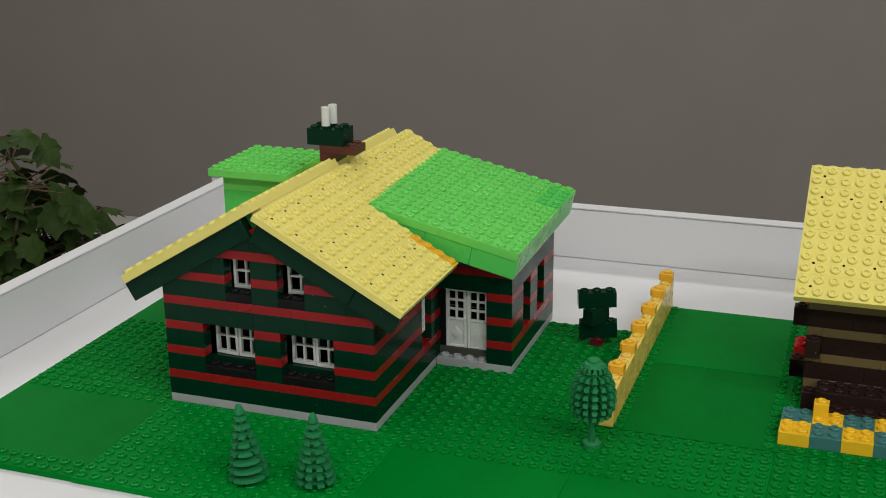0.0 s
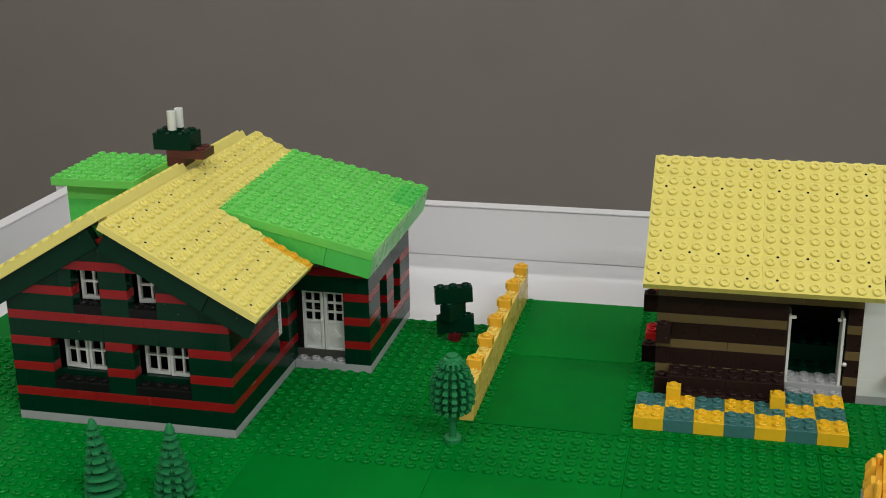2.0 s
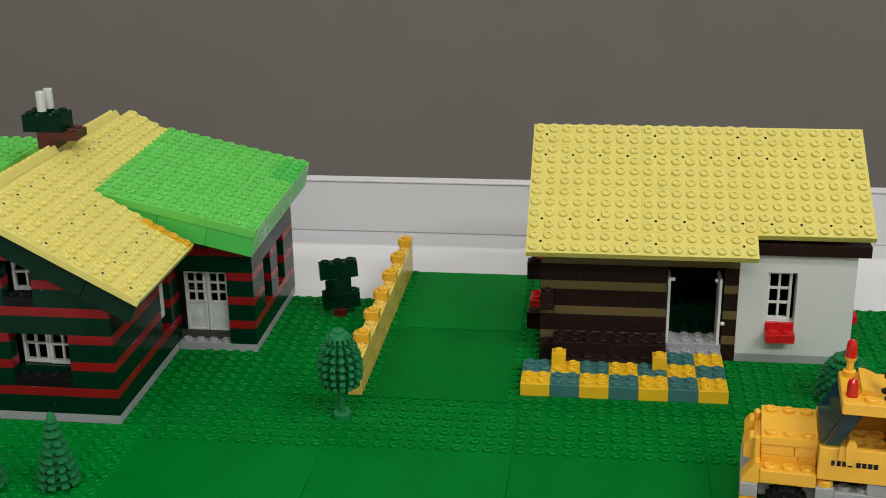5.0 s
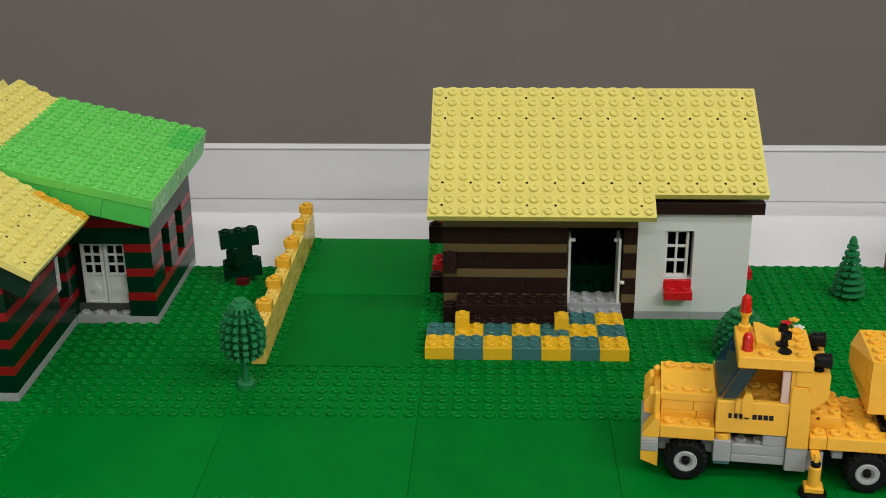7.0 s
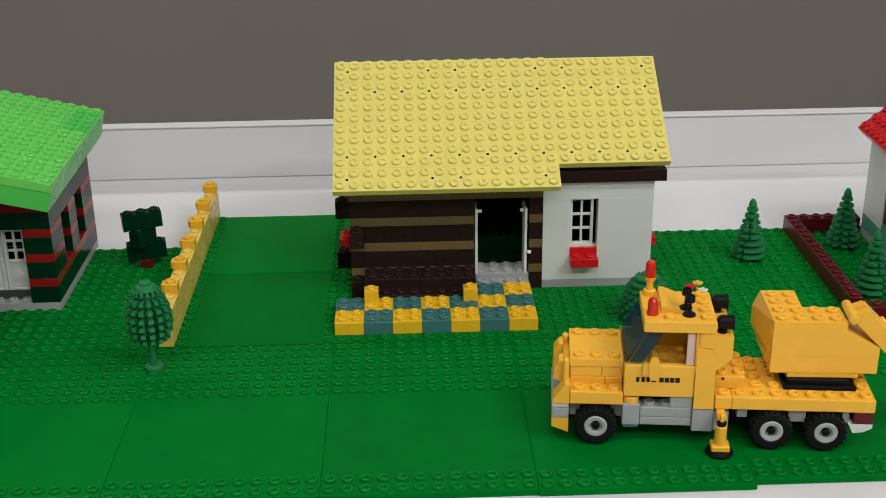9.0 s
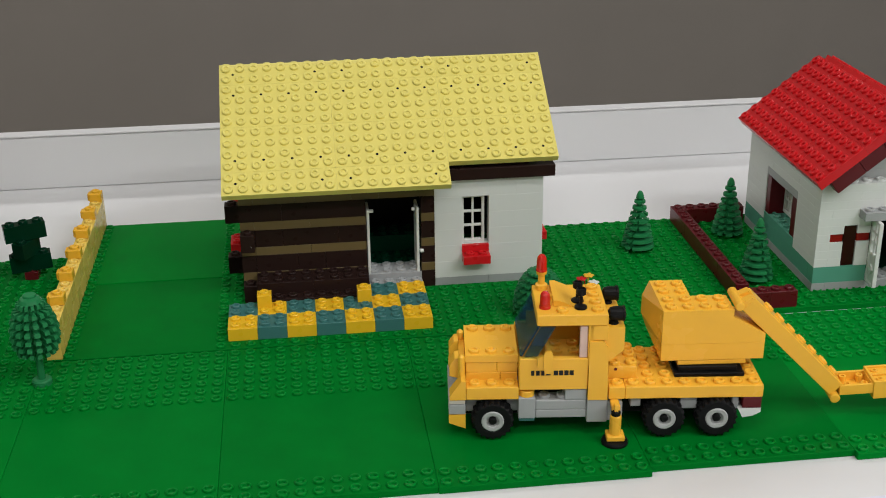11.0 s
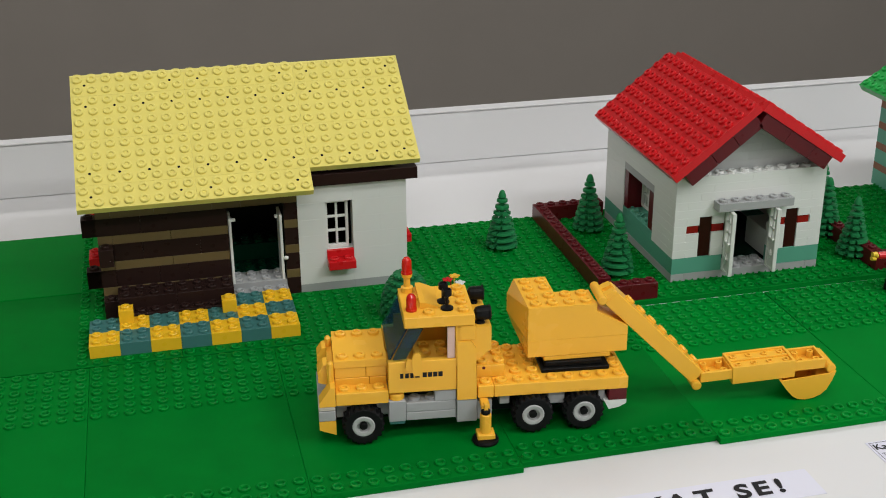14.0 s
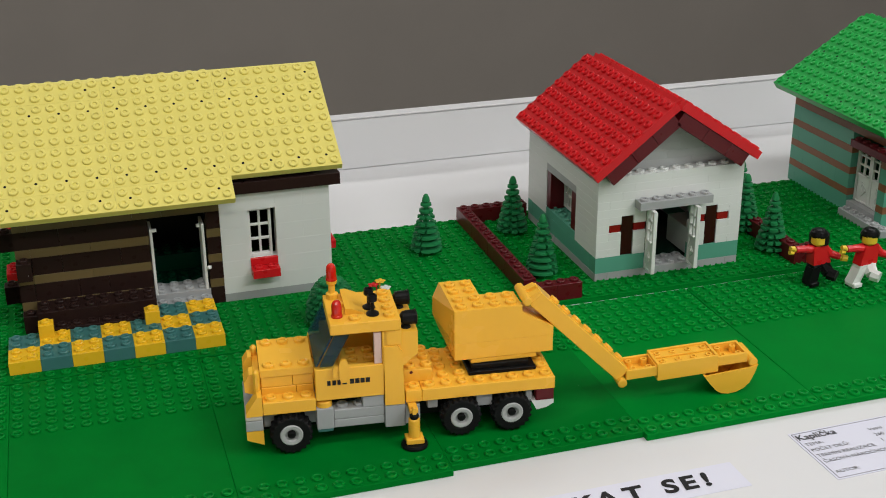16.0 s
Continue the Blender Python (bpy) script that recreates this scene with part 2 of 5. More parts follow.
slab("floor", -3.6, 3.6, -3.1, 2.5, -0.85, -0.75, M_FLOOR, "pale smooth floor of the exhibition room", "floor")
slab("ceiling", -3.6, 3.6, -3.1, 2.5, 1.85, 1.95, M_CEIL, "plain white ceiling above the table", "ceiling")
slab("wall_north", -3.6, 3.6, 2.4, 2.5, -0.75, 1.85, M_WALL, "plain warm grey painted wall behind the table", "wall")
slab("wall_south", -3.6, 3.6, -3.1, -3.0, -0.75, 1.85, M_CEIL, "plain light wall behind the viewer", "wall")
slab("wall_west", -3.6, -3.5, -3.0, 2.4, -0.75, 1.85, M_WALL, "plain grey painted side wall", "wall")
slab("wall_east", 3.5, 3.6, -3.0, 2.4, -0.75, 1.85, M_WALL, "plain grey painted side wall", "wall")

# ---- the exhibition table with its raised rim ----
TZ = -0.42
table = thing("exhibition_table", 10, 0, TZ, "white laminate exhibition table with a raised white rim", "table")
tx0, tx1, ty0, ty1 = -59.6, 125.0, -46.0, 35.6
put("tabletop", Mesh().box(tx0 - 12.2, tx1 - 7.8, ty0, ty1 + 2.2, -3, 0, 0.15).data("tabletop", M_TABLE), table)
put("back_rim", Mesh().box(tx0 - 12.2, tx1 - 7.8, ty1 + 0.02, ty1 + 1.25, 0.01, 5.0, 0.12).data("back_rim", M_TABLE), table)
put("rim_cap", Mesh().box(tx0 - 12.2, tx1 - 7.8, ty1 - 0.1, ty1 + 1.3, 5.01, 5.2, 0.06).data("rim_cap", M_TABLE), table)
skew = Matrix.Translation((0.2 * U, 0, 0)) @ Matrix.Translation(((tx0 - 10) * U, 0, 0)) @ Matrix.Rotation(radians(-0.76), 4, "Z") @ Matrix.Translation(((10 - tx0) * U, 0, 0))
put("side_rim", Mesh().box(tx0 - 11.25, tx0 - 10.0, ty0, ty1 - 0.1, 0.01, 5.0, 0.12).data("side_rim", M_TABLE), table, turn=skew)
put("rim_cap", Mesh().box(tx0 - 11.3, tx0 - 9.9, ty0, ty1 - 0.2, 5.01, 5.2, 0.06).data("rim_cap", M_TABLE), table, turn=skew)
for lx in (tx0 - 8, tx1 - 14):
    for ly in (ty0 + 2, ty1 - 6):
        put("leg", Mesh().box(lx, lx + 5, ly, ly + 5, -93.2, -3.01, 0.2).data("leg", M_TABLE), table)

# ---- green baseplates: 12 x 18 studs, some with a smooth roadway of 9 studs ----
PLATE_MESH = {}


def baseplate(x0, x1, y0, y1, kind, mat=M_GROUND, rz=0, z=0):
    nx, ny = round(x1 - x0), round(y1 - y0)
    key = (nx, ny, kind, mat.name)
    if key not in PLATE_MESH:
        s = Mesh()
        for i in range(nx):
            for j in range(ny):
                if kind == "road" and 2 <= j < 11 or kind == "roadflip" and 7 <= j < 16 or kind == "drive" and 2 <= i < 11:
                    continue
                s.lathe(i + 0.5, j + 0.5, 0, ((0.345, -0.01), (0.34, 0.09), (0.305, 0.145), (0.25, 0.15), (0.21, 0.11), (0.17, 0.01)), 14)
        b = Mesh().box(0.006, nx - 0.006, 0.006, ny - 0.006, -0.41, 0, 0.025)
        PLATE_MESH[key] = (b.data("plate", mat), s.data("studs", M_STUD2 if mat == M_GROUND2 else M_STUD))
    text = {"full": "green studded building baseplate lying on the table", "road": "green baseplate with a smooth road strip",
            "roadflip": "green baseplate with a smooth road strip", "drive": "green baseplate with a smooth driveway strip"}[kind]
    t = thing("baseplate", x0, y0, z, text, "baseplate", "green baseplates on the table", rz)
    put("plate", PLATE_MESH[key][0], t)
    tagged(put("studs", PLATE_MESH[key][1], t), kind="stuff")


for x0, dy in ((-24, -0.25), (-12, 0), (0, 0), (12, -0.1), (24, 0.35), (36, -0.08), (48, -0.02), (60, -0.02), (72, -0.1)):
    baseplate(x0, x0 + 12, -18 + dy, dy, "road", M_GROUND2 if x0 >= 36 else M_GROUND, rz=0.25 if x0 == 36 else 0)
baseplate(-54, -42, -17.4, 0.6, "road")
baseplate(-54, -42, 0.62, 18.62, "roadflip")
baseplate(-42, -24, -17.48, -5.48, "full", M_GROUND2)
for y0 in (-5.45, 6.57):
    baseplate(-42, -24, y0, y0 + 12, "full")
baseplate(-24, -12, -0.2, 17.8, "full")
for y0 in (0.2, 12.22):
    baseplate(-12, 6, y0, y0 + 12, "drive", M_GROUND2 if y0 > 6 else M_GROUND, z=0.05 if y0 > 6 else 0)
    baseplate(6, 24, y0, y0 + 12, "full")
for x0 in (24, 36, 48, 60, 72):
    baseplate(x0, x0 + 12, 0.764, 18.764, "full")


# ---- windows and doors ----
def window_part(parent, w, h, x, y, z, rz=0, cols=2, rows=3, label="white lattice window", depth=0.35, mat=M_WHITE, name="window"):
    """A lattice window: a frame, bars and a pane, facing -y; x, y, z: its lower corner."""
    turn = Matrix.Rotation(radians(rz), 4, "Z")
    m, f = Mesh(), 0.2
    m.box(0, f, 0, depth, 0, h, 0.03).box(w - f, w, 0, depth, 0, h, 0.03)
    m.box(f, w - f, 0, depth, 0, f * 1.3, 0.03).box(f, w - f, 0, depth, h - f, h, 0.03)
    wf = put(name, m.data("window_frame", mat), parent, x, y, z, turn, label)
    for i in range(1, cols):
        c = f + (w - 2 * f) * i / cols
        put("glazing_bar", Mesh().box(c - 0.08, c + 0.08, 0.05, depth - 0.05, f * 1.3, h - f, 0.02).data("glazing_bar", mat), wf)
    for j in range(1, rows):
        c = f * 1.3 + (h - 2.3 * f) * j / rows
        put("glazing_bar", Mesh().box(f, w - f, 0.06, depth - 0.06, c - 0.08, c + 0.08, 0.02).data("glazing_bar", mat), wf)
    return wf


def door_part(parent, w, h, x, y, z, rz=0, label="white door leaf with panes over a carved panel", name="door", rows=3):
    """A door leaf: a lattice of panes above a panel with a raised diamond, and a knob."""
    turn = Matrix.Rotation(radians(rz), 4, "Z")
    m, f, d = Mesh(), 0.25, 0.3
    low = h * 0.46
    m.box(0, f, 0, d, 0, h, 0.03).box(w - f, w, 0, d, 0, h, 0.03).box(f, w - f, 0, d, h - 0.2, h, 0.03)
    m.box(f, w - f, 0.07, d, 0, low, 0.03).box(f, w - f, 0, d, low, low + 0.16, 0.03).box(f, w - f, 0, d, 0, 0.18, 0.03)
    ob = put(name, m.data("door_leaf", M_WHITE), parent, x, y, z, turn, label)
    put("glazing_bar", Mesh().box(w / 2 - 0.08, w / 2 + 0.08, 0.05, d - 0.05, low + 0.16, h - 0.2, 0.02).data("glazing_bar", M_WHITE), ob)
    for j in range(1, rows):
        c = low + 0.16 + (h - 0.36 - low) * j / rows
        put("glazing_bar", Mesh().box(f, w - f, 0.06, d - 0.06, c - 0.08, c + 0.08, 0.02).data("glazing_bar", M_WHITE), ob)
    c, r = low * 0.52, min(w / 2 - f, low * 0.32) * 0.8
    g = Mesh()
    for s in (1.0, 0.6):
        g.prism([(w / 2 - r * s, c), (w / 2, c - r * s * 1.1), (w / 2 + r * s, c), (w / 2, c + r * s * 1.1)], -0.02 if s == 1 else -0.07, 0.1)
    put("carved_diamond", g.data("carved_diamond", M_WHITE), ob)
    put("knob", Mesh().lathe(w - 0.1, 0, low + 0.3, ((0.05, -0.02), (0.05, 0.1), (0.11, 0.13), (0.11, 0.2), (0.06, 0.24)), 10, "y").data("knob", M_WHITE), ob)
    return ob


# ---- the striped house: dark green and red courses, yellow and lime roofs ----
def striped_courses(z, n, stripe, band, first_brick=True):
    out = []
    for k in range(n):
        hgt, mat = (BH, stripe) if (k % 2 == 0) == first_brick else (PH, band)
        out.append((round(z, 3), round(z + hgt, 3), mat))
        z += hgt
    return out


def striped_house():
    rng = random.Random(3)
    hs = thing("toy_house", -41.9, -5.45, 0, "green and red striped toy brick house with yellow-lime roofs", "toy house")
    L = striped_courses(PH, 14, M_DGRN, M_RED)
    low = [c for c in L if c[0] < 7.5]
    # grey plinth
    for x, y, nx, ny in ((0, 0, 8, 1), (8, 0, 8, 1), (15, 1, 1, 6), (15, 7, 1, 5), (0, 1, 1, 8), (0, 9, 1, 8), (0, 17, 1, 7), (21, 13, 1, 6), (21, 19, 1, 5), (1, 23, 10, 1), (11, 23, 10, 1)):
        brick(hs, x, y, 0, nx, ny, PH, M_GREY, name="plinth_plate")
    brick(hs, 16, 12, 0, 6, 1, PH, M_GREY, True, name="plinth_plate")
    # front gable wall with four window openings
    ridge_x, tan = 8.05, 0.54
    under = lambda z: (ridge_x - max(0, (14.05 - z)) / tan, ridge_x + max(0, (14.05 - z)) / tan)
    front = [(3, 7, 2.52, 6.3), (9, 13, 2.52, 6.3), (5, 7, 8.19, 11.34), (9, 11, 8.19, 11.34)]
    wall(hs, "x", 0, 16, 0, low, front, rng)
    wall(hs, "x", 0, 16, 0, [c for c in L if c[0] >= 7.5], front, rng, under, flush=True)
    wall(hs, "y", 0, 24, 0, low, [], rng)
    wall(hs, "y", 0, 13, 15, low, [(9, 11, 3.15, 6.3)], rng)
    wing = [c for c in L if c[0] < 8]
    wall(hs, "x", 15, 22, 12, wing, [(16, 20, 0, 6.3)], rng)
    wall(hs, "y", 12, 24, 21, wing, [(15, 17, 3.15, 6.3), (19, 21, 3.15, 6.3)], rng)
    wall(hs, "x", 0, 22, 23, wing, [], rng)
    # windows with black sills
    for x in (3, 9):
        brick(hs, x, 0, 2.52, 4, 1, PH, M_BLACK, True, "window_sill", "black studded sill plate")
        brick(hs, x, 1.01, 2.52, 4, 1, 1.07, M_DGRN, False, "sill_backing", "dark green brick under the casements")
        window_part(hs, 1.84, 2.72, x + 0.14, 1.45, 3.6, -6 if x == 3 else -2, rows=2)
        window_part(hs, 1.86, 2.72, x + 2.04, 1.3, 3.6, 1, rows=2)
    for x in (5, 9):
        brick(hs, x, 0, 8.19, 2, 1, PH, M_BLACK, True, "window_sill", "black studded sill plate")
        window_part(hs, 1.9, 2.5, x + (0.04 if x == 5 else 0.2), 1.2, 8.83, 0 if x == 5 else 5, rows=2)
    window_part(hs, 1.96, 3.1, 15.5, 9.02, 3.17, 90, rows=3)
    # unseen black sheet, added so the front windows look into darkness
    put("partition", Mesh().prism([(1.1, 0.7), (14.9, 0.7), (14.9, 9.6), (8.05, 13.2), (1.1, 9.6)], 3.6, 3.8).data("partition", M_BLACK), hs, label="black sheet added to darken the inside")
    # double door with its threshold
    brick(hs, 16, 12.75, 0.65, 4, 1, PH, M_DGREY, False, "threshold")
    door_part(hs, 1.66, 4.75, 16.49, 12.85, 1.29)
    door_part(hs, 1.66, 4.75, 18.2, 12.85, 1.29)
    # black strip added for the dark gap between wall and door leaf
    put("door_post", Mesh().box(16.02, 16.46, 12.9, 13.3, 1.29, 6.28, 0.03).data("door_post", M_BLACK), hs, label="black strip filling the dark gap beside the door")
    # another added black sheet hides the far wall behind the wing windows
    put("partition", Mesh().box(19.2, 19.4, 13.9, 22.8, 0.7, 7.9).data("partition", M_BLACK), hs)
    # dark floor, added with the black sheets to keep the inside dark
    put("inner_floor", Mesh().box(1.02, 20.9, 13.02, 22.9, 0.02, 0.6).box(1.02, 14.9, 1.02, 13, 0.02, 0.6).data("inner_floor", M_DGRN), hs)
    # yellow slopes, twelve studs each
    rx, rz = 8.05, 14.94
    lean = Matrix.Rotation(radians(-0.62), 4, "X")
    right = lean @ slope_turn(rx, rz, 18.66, 9.21)
    cells = [(u, u + 4, v, v + 4) for u in (0, 4) for v in (-1, 3)] + [(0, 4, 7, 11), (4, 8, 7, 10)] + [(8, 12, v, v + 4) for v in (-1, 3)] + [(8, 12, 7, 9), (8, 12, 9, 10, M_ORA)]
    cells += [(0, 4, v, v + 4) for v in (11, 15, 19)] + [(0, 4, 23, 27)]
    dots = [(u, v) for u in (1, 5, 9) for v in range(0, 9, 2)] + [(u, 0) for u in (3, 7, 11)] + [(1, v) for v in range(12, 24, 2)]
    roof_plates(hs, right, rx, 0, rz, cells, M_YEL, thick=0.47, holes=dots)
    left = Matrix.Rotation(radians(-1.1), 4, "X") @ slope_turn(-2.7, 9.48, 7.8, 15.72)
    cells = [(u, u + 4, v, v + 4) for u in (0, 4, 8) for v in (-1, 3, 7)] + [(u, u + 4, 11, 13) for u in (0, 4, 8)]
    cells += [(u, u + 4, v, v + 4) for u in (0, 4) for v in (13,)] + [(u, u + 4, v, v + 4) for u in (0, 4, 8) for v in (17, 21)]
    roof_plates(hs, left, -2.7, 0, 9.48, cells, M_YEL)
    for v0, v1 in ((0.3, 5), (5, 13.3), (16, 22), (22, 25)):
        ob = put("ridge_plate", Mesh().box(11.1, 11.98, v0 + 0.01, v1 - 0.01, -1.5, -PH - 0.005, 0.02).data("ridge_plate", M_YEL), hs)
        ob.matrix_basis = Matrix.Translation((-2.7 * U, 0, 9.48 * U)) @ left
    # dark green verge boards under the front edge of both slopes
    for turn, ox, oz, flip in ((right, rx, rz, 0), (left, -2.7, 9.48, 1)):
        for u0, u1 in ((0.4, 8.4), (8.4, 11.9)) if not flip else ((-0.35, 2.5), (2.5, 10.6)):
            ob = put("verge_board", Mesh().box(u0 + 0.01, u1 - 0.01, -0.55, 0.35, -2.05, (-0.48 if not flip else -PH - 0.01), 0.03).data("verge_board", M_DGRN), hs)
            ob.matrix_basis = Matrix.Translation((ox * U, 0, oz * U)) @ turn
    # lime wing roof, twelve by fourteen studs, with a deep fascia
    gx, gz = 11.05, 12.74
    lime = Matrix.Rotation(radians(0.75), 4, "X") @ slope_turn(gx, gz, 22.85, 10.02) @ Matrix.Diagonal((1.025, 1, 1, 1))
    cells = [(u, u + 4, v, v + 4) for u in (0, 4) for v in (11, 15, 19, 23)] + [(0, 6, 10, 11), (6, 12, 10, 11)]
    cells += [(8, 12, 11, 15), (8, 12, 15, 19), (8, 10, 19, 23), (8, 10, 23, 27), (10, 12, 19, 21), (10, 12, 21, 26, M_LIME2), (10, 12, 26, 27)]
    roof_plates(hs, lime, gx, 0.3, gz, cells, M_LIME)
    for u0, u1 in ((1.2, 5.0), (5.0, 8.6), (8.6, 12.0)):
        ob = put("fascia", Mesh().box(u0 + 0.01, u1 - 0.01, 10.05, 10.95, -PH - 1.45, -PH - 0.01, 0.03).data("fascia", M_LIME2), hs)
        ob.matrix_basis = Matrix.Translation((gx * U, 0.3 * U, gz * U)) @ lime
    for v0, v1 in ((11, 16), (16, 20), (20, 26.9)):
        ob = put("fascia", Mesh().box(11.0, 12.0, v0 + 0.01, v1 - 0.01, -PH - 1.45, -PH - 0.01, 0.03).data("fascia", M_LIME2), hs)
        ob.matrix_basis = Matrix.Translation((gx * U, 0.3 * U, gz * U)) @ lime
    # lime dormer with a flat studded roof
    for x, y, nx, ny in ((-3.0, 14.5, 6, 1), (-3.0, 15.5, 1, 6)):
        for z in (7.86, 9.12, 10.38, 11.64):
            brick(hs, x, y, z, nx, ny, BH, M_LIME2 if z < 11 else M_LIME, name="dormer_brick")
    brick(hs, -3.8, 13.6, 12.9, 7, 8, PH, M_LIME, True, "dormer_roof", "flat lime green studded roof plate")
    # chimney
    cz = 15.56
    brick(hs, 6.2, 13.4, cz, 3, 2, PH, M_RBRN, True, "chimney_base", "red-brown chimney plate")
    brick(hs, 6.2, 13.4, cz - 0.64, 1.4, 2, PH, M_RBRN, False, "chimney_base")
    brick(hs, 5.2, 13.4, cz + PH, 3, 2, BH, M_DGRN, True, "chimney_block", "dark green chimney brick")
    for x, y in ((6.6, 13.9), (6.75, 14.9)):
        put("chimney_pot", Mesh().lathe(x, y, cz + PH + BH + 0.2, ((0.33, 0), (0.33, 1.4), (0.3, 1.45), (0.22, 1.45), (0.2, 1.0)), 16).data("chimney_pot", M_WHITE), hs, label="white round chimney pot")
    # the roof sits a little back on the walls
    for ob in hs.children:
        if ob.name.split(".")[0] in ("roof_plate", "ridge_plate", "pin_hole", "verge_board", "fascia", "dormer_brick", "dormer_roof", "chimney_base", "chimney_block", "chimney_pot"):
            ob.matrix_basis = Matrix.Translation((-0.1 * U, 0.15 * U, 0)) @ ob.matrix_basis
    return hs


striped_house()


# ---- the log house with the yellow roof, its patio and flower boxes ----
def log_house():
    rng = random.Random(8)
    hs = thing("toy_house", 0, 8.3, 0, "dark brown log and white toy brick house with yellow roof", "toy house")
    # the log courses stand a little taller than the white ones
    L = [(round(a * 1.03, 3), round(b * 1.03, 3), m) for a, b, m in striped_courses(0.0, 13, M_BRN, M_TAN)]
    door = [(10, 13.9, 0, 6.3)]
    # log front with crossing log ends at the corner
    for k, (z0, z1, mat) in enumerate(L[:9]):
        h = round(z1 - z0, 3)
        far = k in (2, 6)
        near = k in (0, 4)
        a = 0 if far else 2
        for s0, s1 in cut(a, 15, [(d[0], math.ceil(d[1])) for d in door if d[2] < z1 - 0.05 and d[3] > z0 + 0.05]):
            p = s0
            for n in lengths(s1 - s0, rng):
                brick(hs, p, 0, z0, n, 1, h, mat, name="log_brick")
                p += n
        y = -1 if near else (1 if far else 0)
        while y < 12:
            n = min(4, 12 - y)
            brick(hs, 1, y, z0, 1, n, h, mat, near or far, name="log_brick")
            y += n
        if far:
            brick(hs, 0, 0, z0 + 0.001, 1, 1, h, mat, True, name="log_end")
    # white half
    WL = [(0, PH, M_GREY)] + [(round(PH + BH * k, 3), round(PH + BH * (k + 1), 3), M_OFFW) for k in range(6)]
    wall(hs, "x", 15, 23, 0, WL, [(17, 19, 3.15, 6.93)], rng, flush=True)
    wall(hs, "y", 1, 12, 22, WL, [], rng, flush=True)
    wall(hs, "x", 1, 23, 12, WL, [], rng, flush=True)
    window_part(hs, 1.72, 3.74, 17.0, 0.35, 3.17, rows=3)
    # beam under the right part of the roof
    brick(hs, 15, -0.35, 8.3, 8.8, 1, 0.85, M_BRN, name="roof_beam", label="dark brown roof beam")
    # red flower boxes
    for x, y, nx, ny in ((17, -1, 2, 1), (0, 4, 1, 2), (23, 3, 1, 2)):
        brick(hs, x, y, 1.95, nx, ny, PH, M_ROOFR, True, "flower_box", "bright red studded flower box")
    brick(hs, 17, -0.1, 2.6, 2, 0.3, 0.56, M_ROOFR, False, "box_back", "red plate under the window")
    brick(hs, 0.2, 4, 5.3, 0.8, 2, PH, M_ROOFR, False, "window_top", "red window plate")
    # open double door: leaves swung inwards, seen edge on
    for x in (10.06, 13.66):
        leaf = put("door", Mesh().box(0, 0.2, 0, 1.8, 0, 6.2, 0.03).data("door", M_WHITE), hs, x, 0.02, 0.06, label="white door leaf swung open")
        put("hinge", Mesh().box(-0.02 if x > 12 else 0.0, 0.5 if x < 12 else 0.2, -0.05, 0.25, 6.02, 6.19, 0.02).data("hinge", M_WHITE), leaf, 0 if x < 12 else -0.3)
    put("door_knob", Mesh().lathe(0, 0, 0, ((0.1, 0), (0.16, 0.1), (0.12, 0.3)), 10, "x").data("door_knob", M_WHITE), hs, 13.86, 0.0, 2.9)
    # grey steps and the dark floor inside
    brick(hs, 10, 0, 0.6, 4, 2, 0.63, M_GREY, True, "step")
    brick(hs, 10, -1, 0, 4, 1, 0.8, M_GREY, True, "step")
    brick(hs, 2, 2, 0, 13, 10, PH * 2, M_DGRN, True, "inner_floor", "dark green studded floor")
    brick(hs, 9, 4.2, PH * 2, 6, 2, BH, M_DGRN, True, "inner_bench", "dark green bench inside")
    # black sheet added in place of the shade deep in the doorway
    put("partition", Mesh().box(2.05, 21.9, 8.0, 8.2, 0.7, 9.5).data("partition", M_BLACK), hs, label="black sheet added to darken the inside")
    # bench of dark bricks along the front
    for x, n in ((2, 4), (6, 4)):
        brick(hs, x, -2, 0.63, n, 2, BH, M_BRN, True, "bench_brick")
        brick(hs, x, -2, 0, n, 1, 0.62, M_BRN, False, "bench_brick")
    for x, n in ((2, 4), (6, 4)):
        brick(hs, x, -3, 0, n, 1, 1.05, M_BRN, True, "bench_brick")
    # roof: the front slope twelve studs deep on the left, ten on the right
    ey, ez, ry, rz = -2.15, 8.72, 7.75, 15.35
    ang = math.atan2(rz - ez, ry - ey)
    flip = Matrix.Rotation(ang, 4, "X")
    cells = [(v, v + 8, 0, 2) for v in (0, 8)] + [(v, v + 8, u, u + 4) for v in (0, 8, 16) for u in (2, 6)] + [(v, v + 8, 10, 12) for v in (0, 8, 16)]
    dots = [(1 + 2 * k, 9) for k in range(12)] + [(1 + 2 * k, 3) for k in range(12)] + [(v, 11) for v in (1, 7, 9, 15, 17, 23)] + [(v, 1) for v in (1, 7, 9, 15)]
    roof_plates(hs, flip, 0, ey, ez, cells, M_YEL, thick=0.5, holes=dots)
    back = Matrix.Translation((24 * U, 0, 0)) @ Matrix.Rotation(math.pi, 4, "Z") @ flip
    for v in (0, 12):
        ob = put("roof_plate", Mesh().box(v + 0.01, v + 11.99, 0, 12, -0.5, 0).studs(max(v, 8), v + 12, 0, 12, 0).data("roof_plate", M_YEL), hs)
        ob.matrix_basis = Matrix.Translation((0, (2 * ry - ey) * U, ez * U)) @ back
    # gable on the white side
    gable = Mesh().prism([(0.1, 8.0), (12.4, 8.0), (ry + 0.2, rz - 1.0), (ry - 0.2, rz - 1.0)], 22.0, 22.9, "x")
    put("gable", gable.data("gable", M_OFFW), hs)
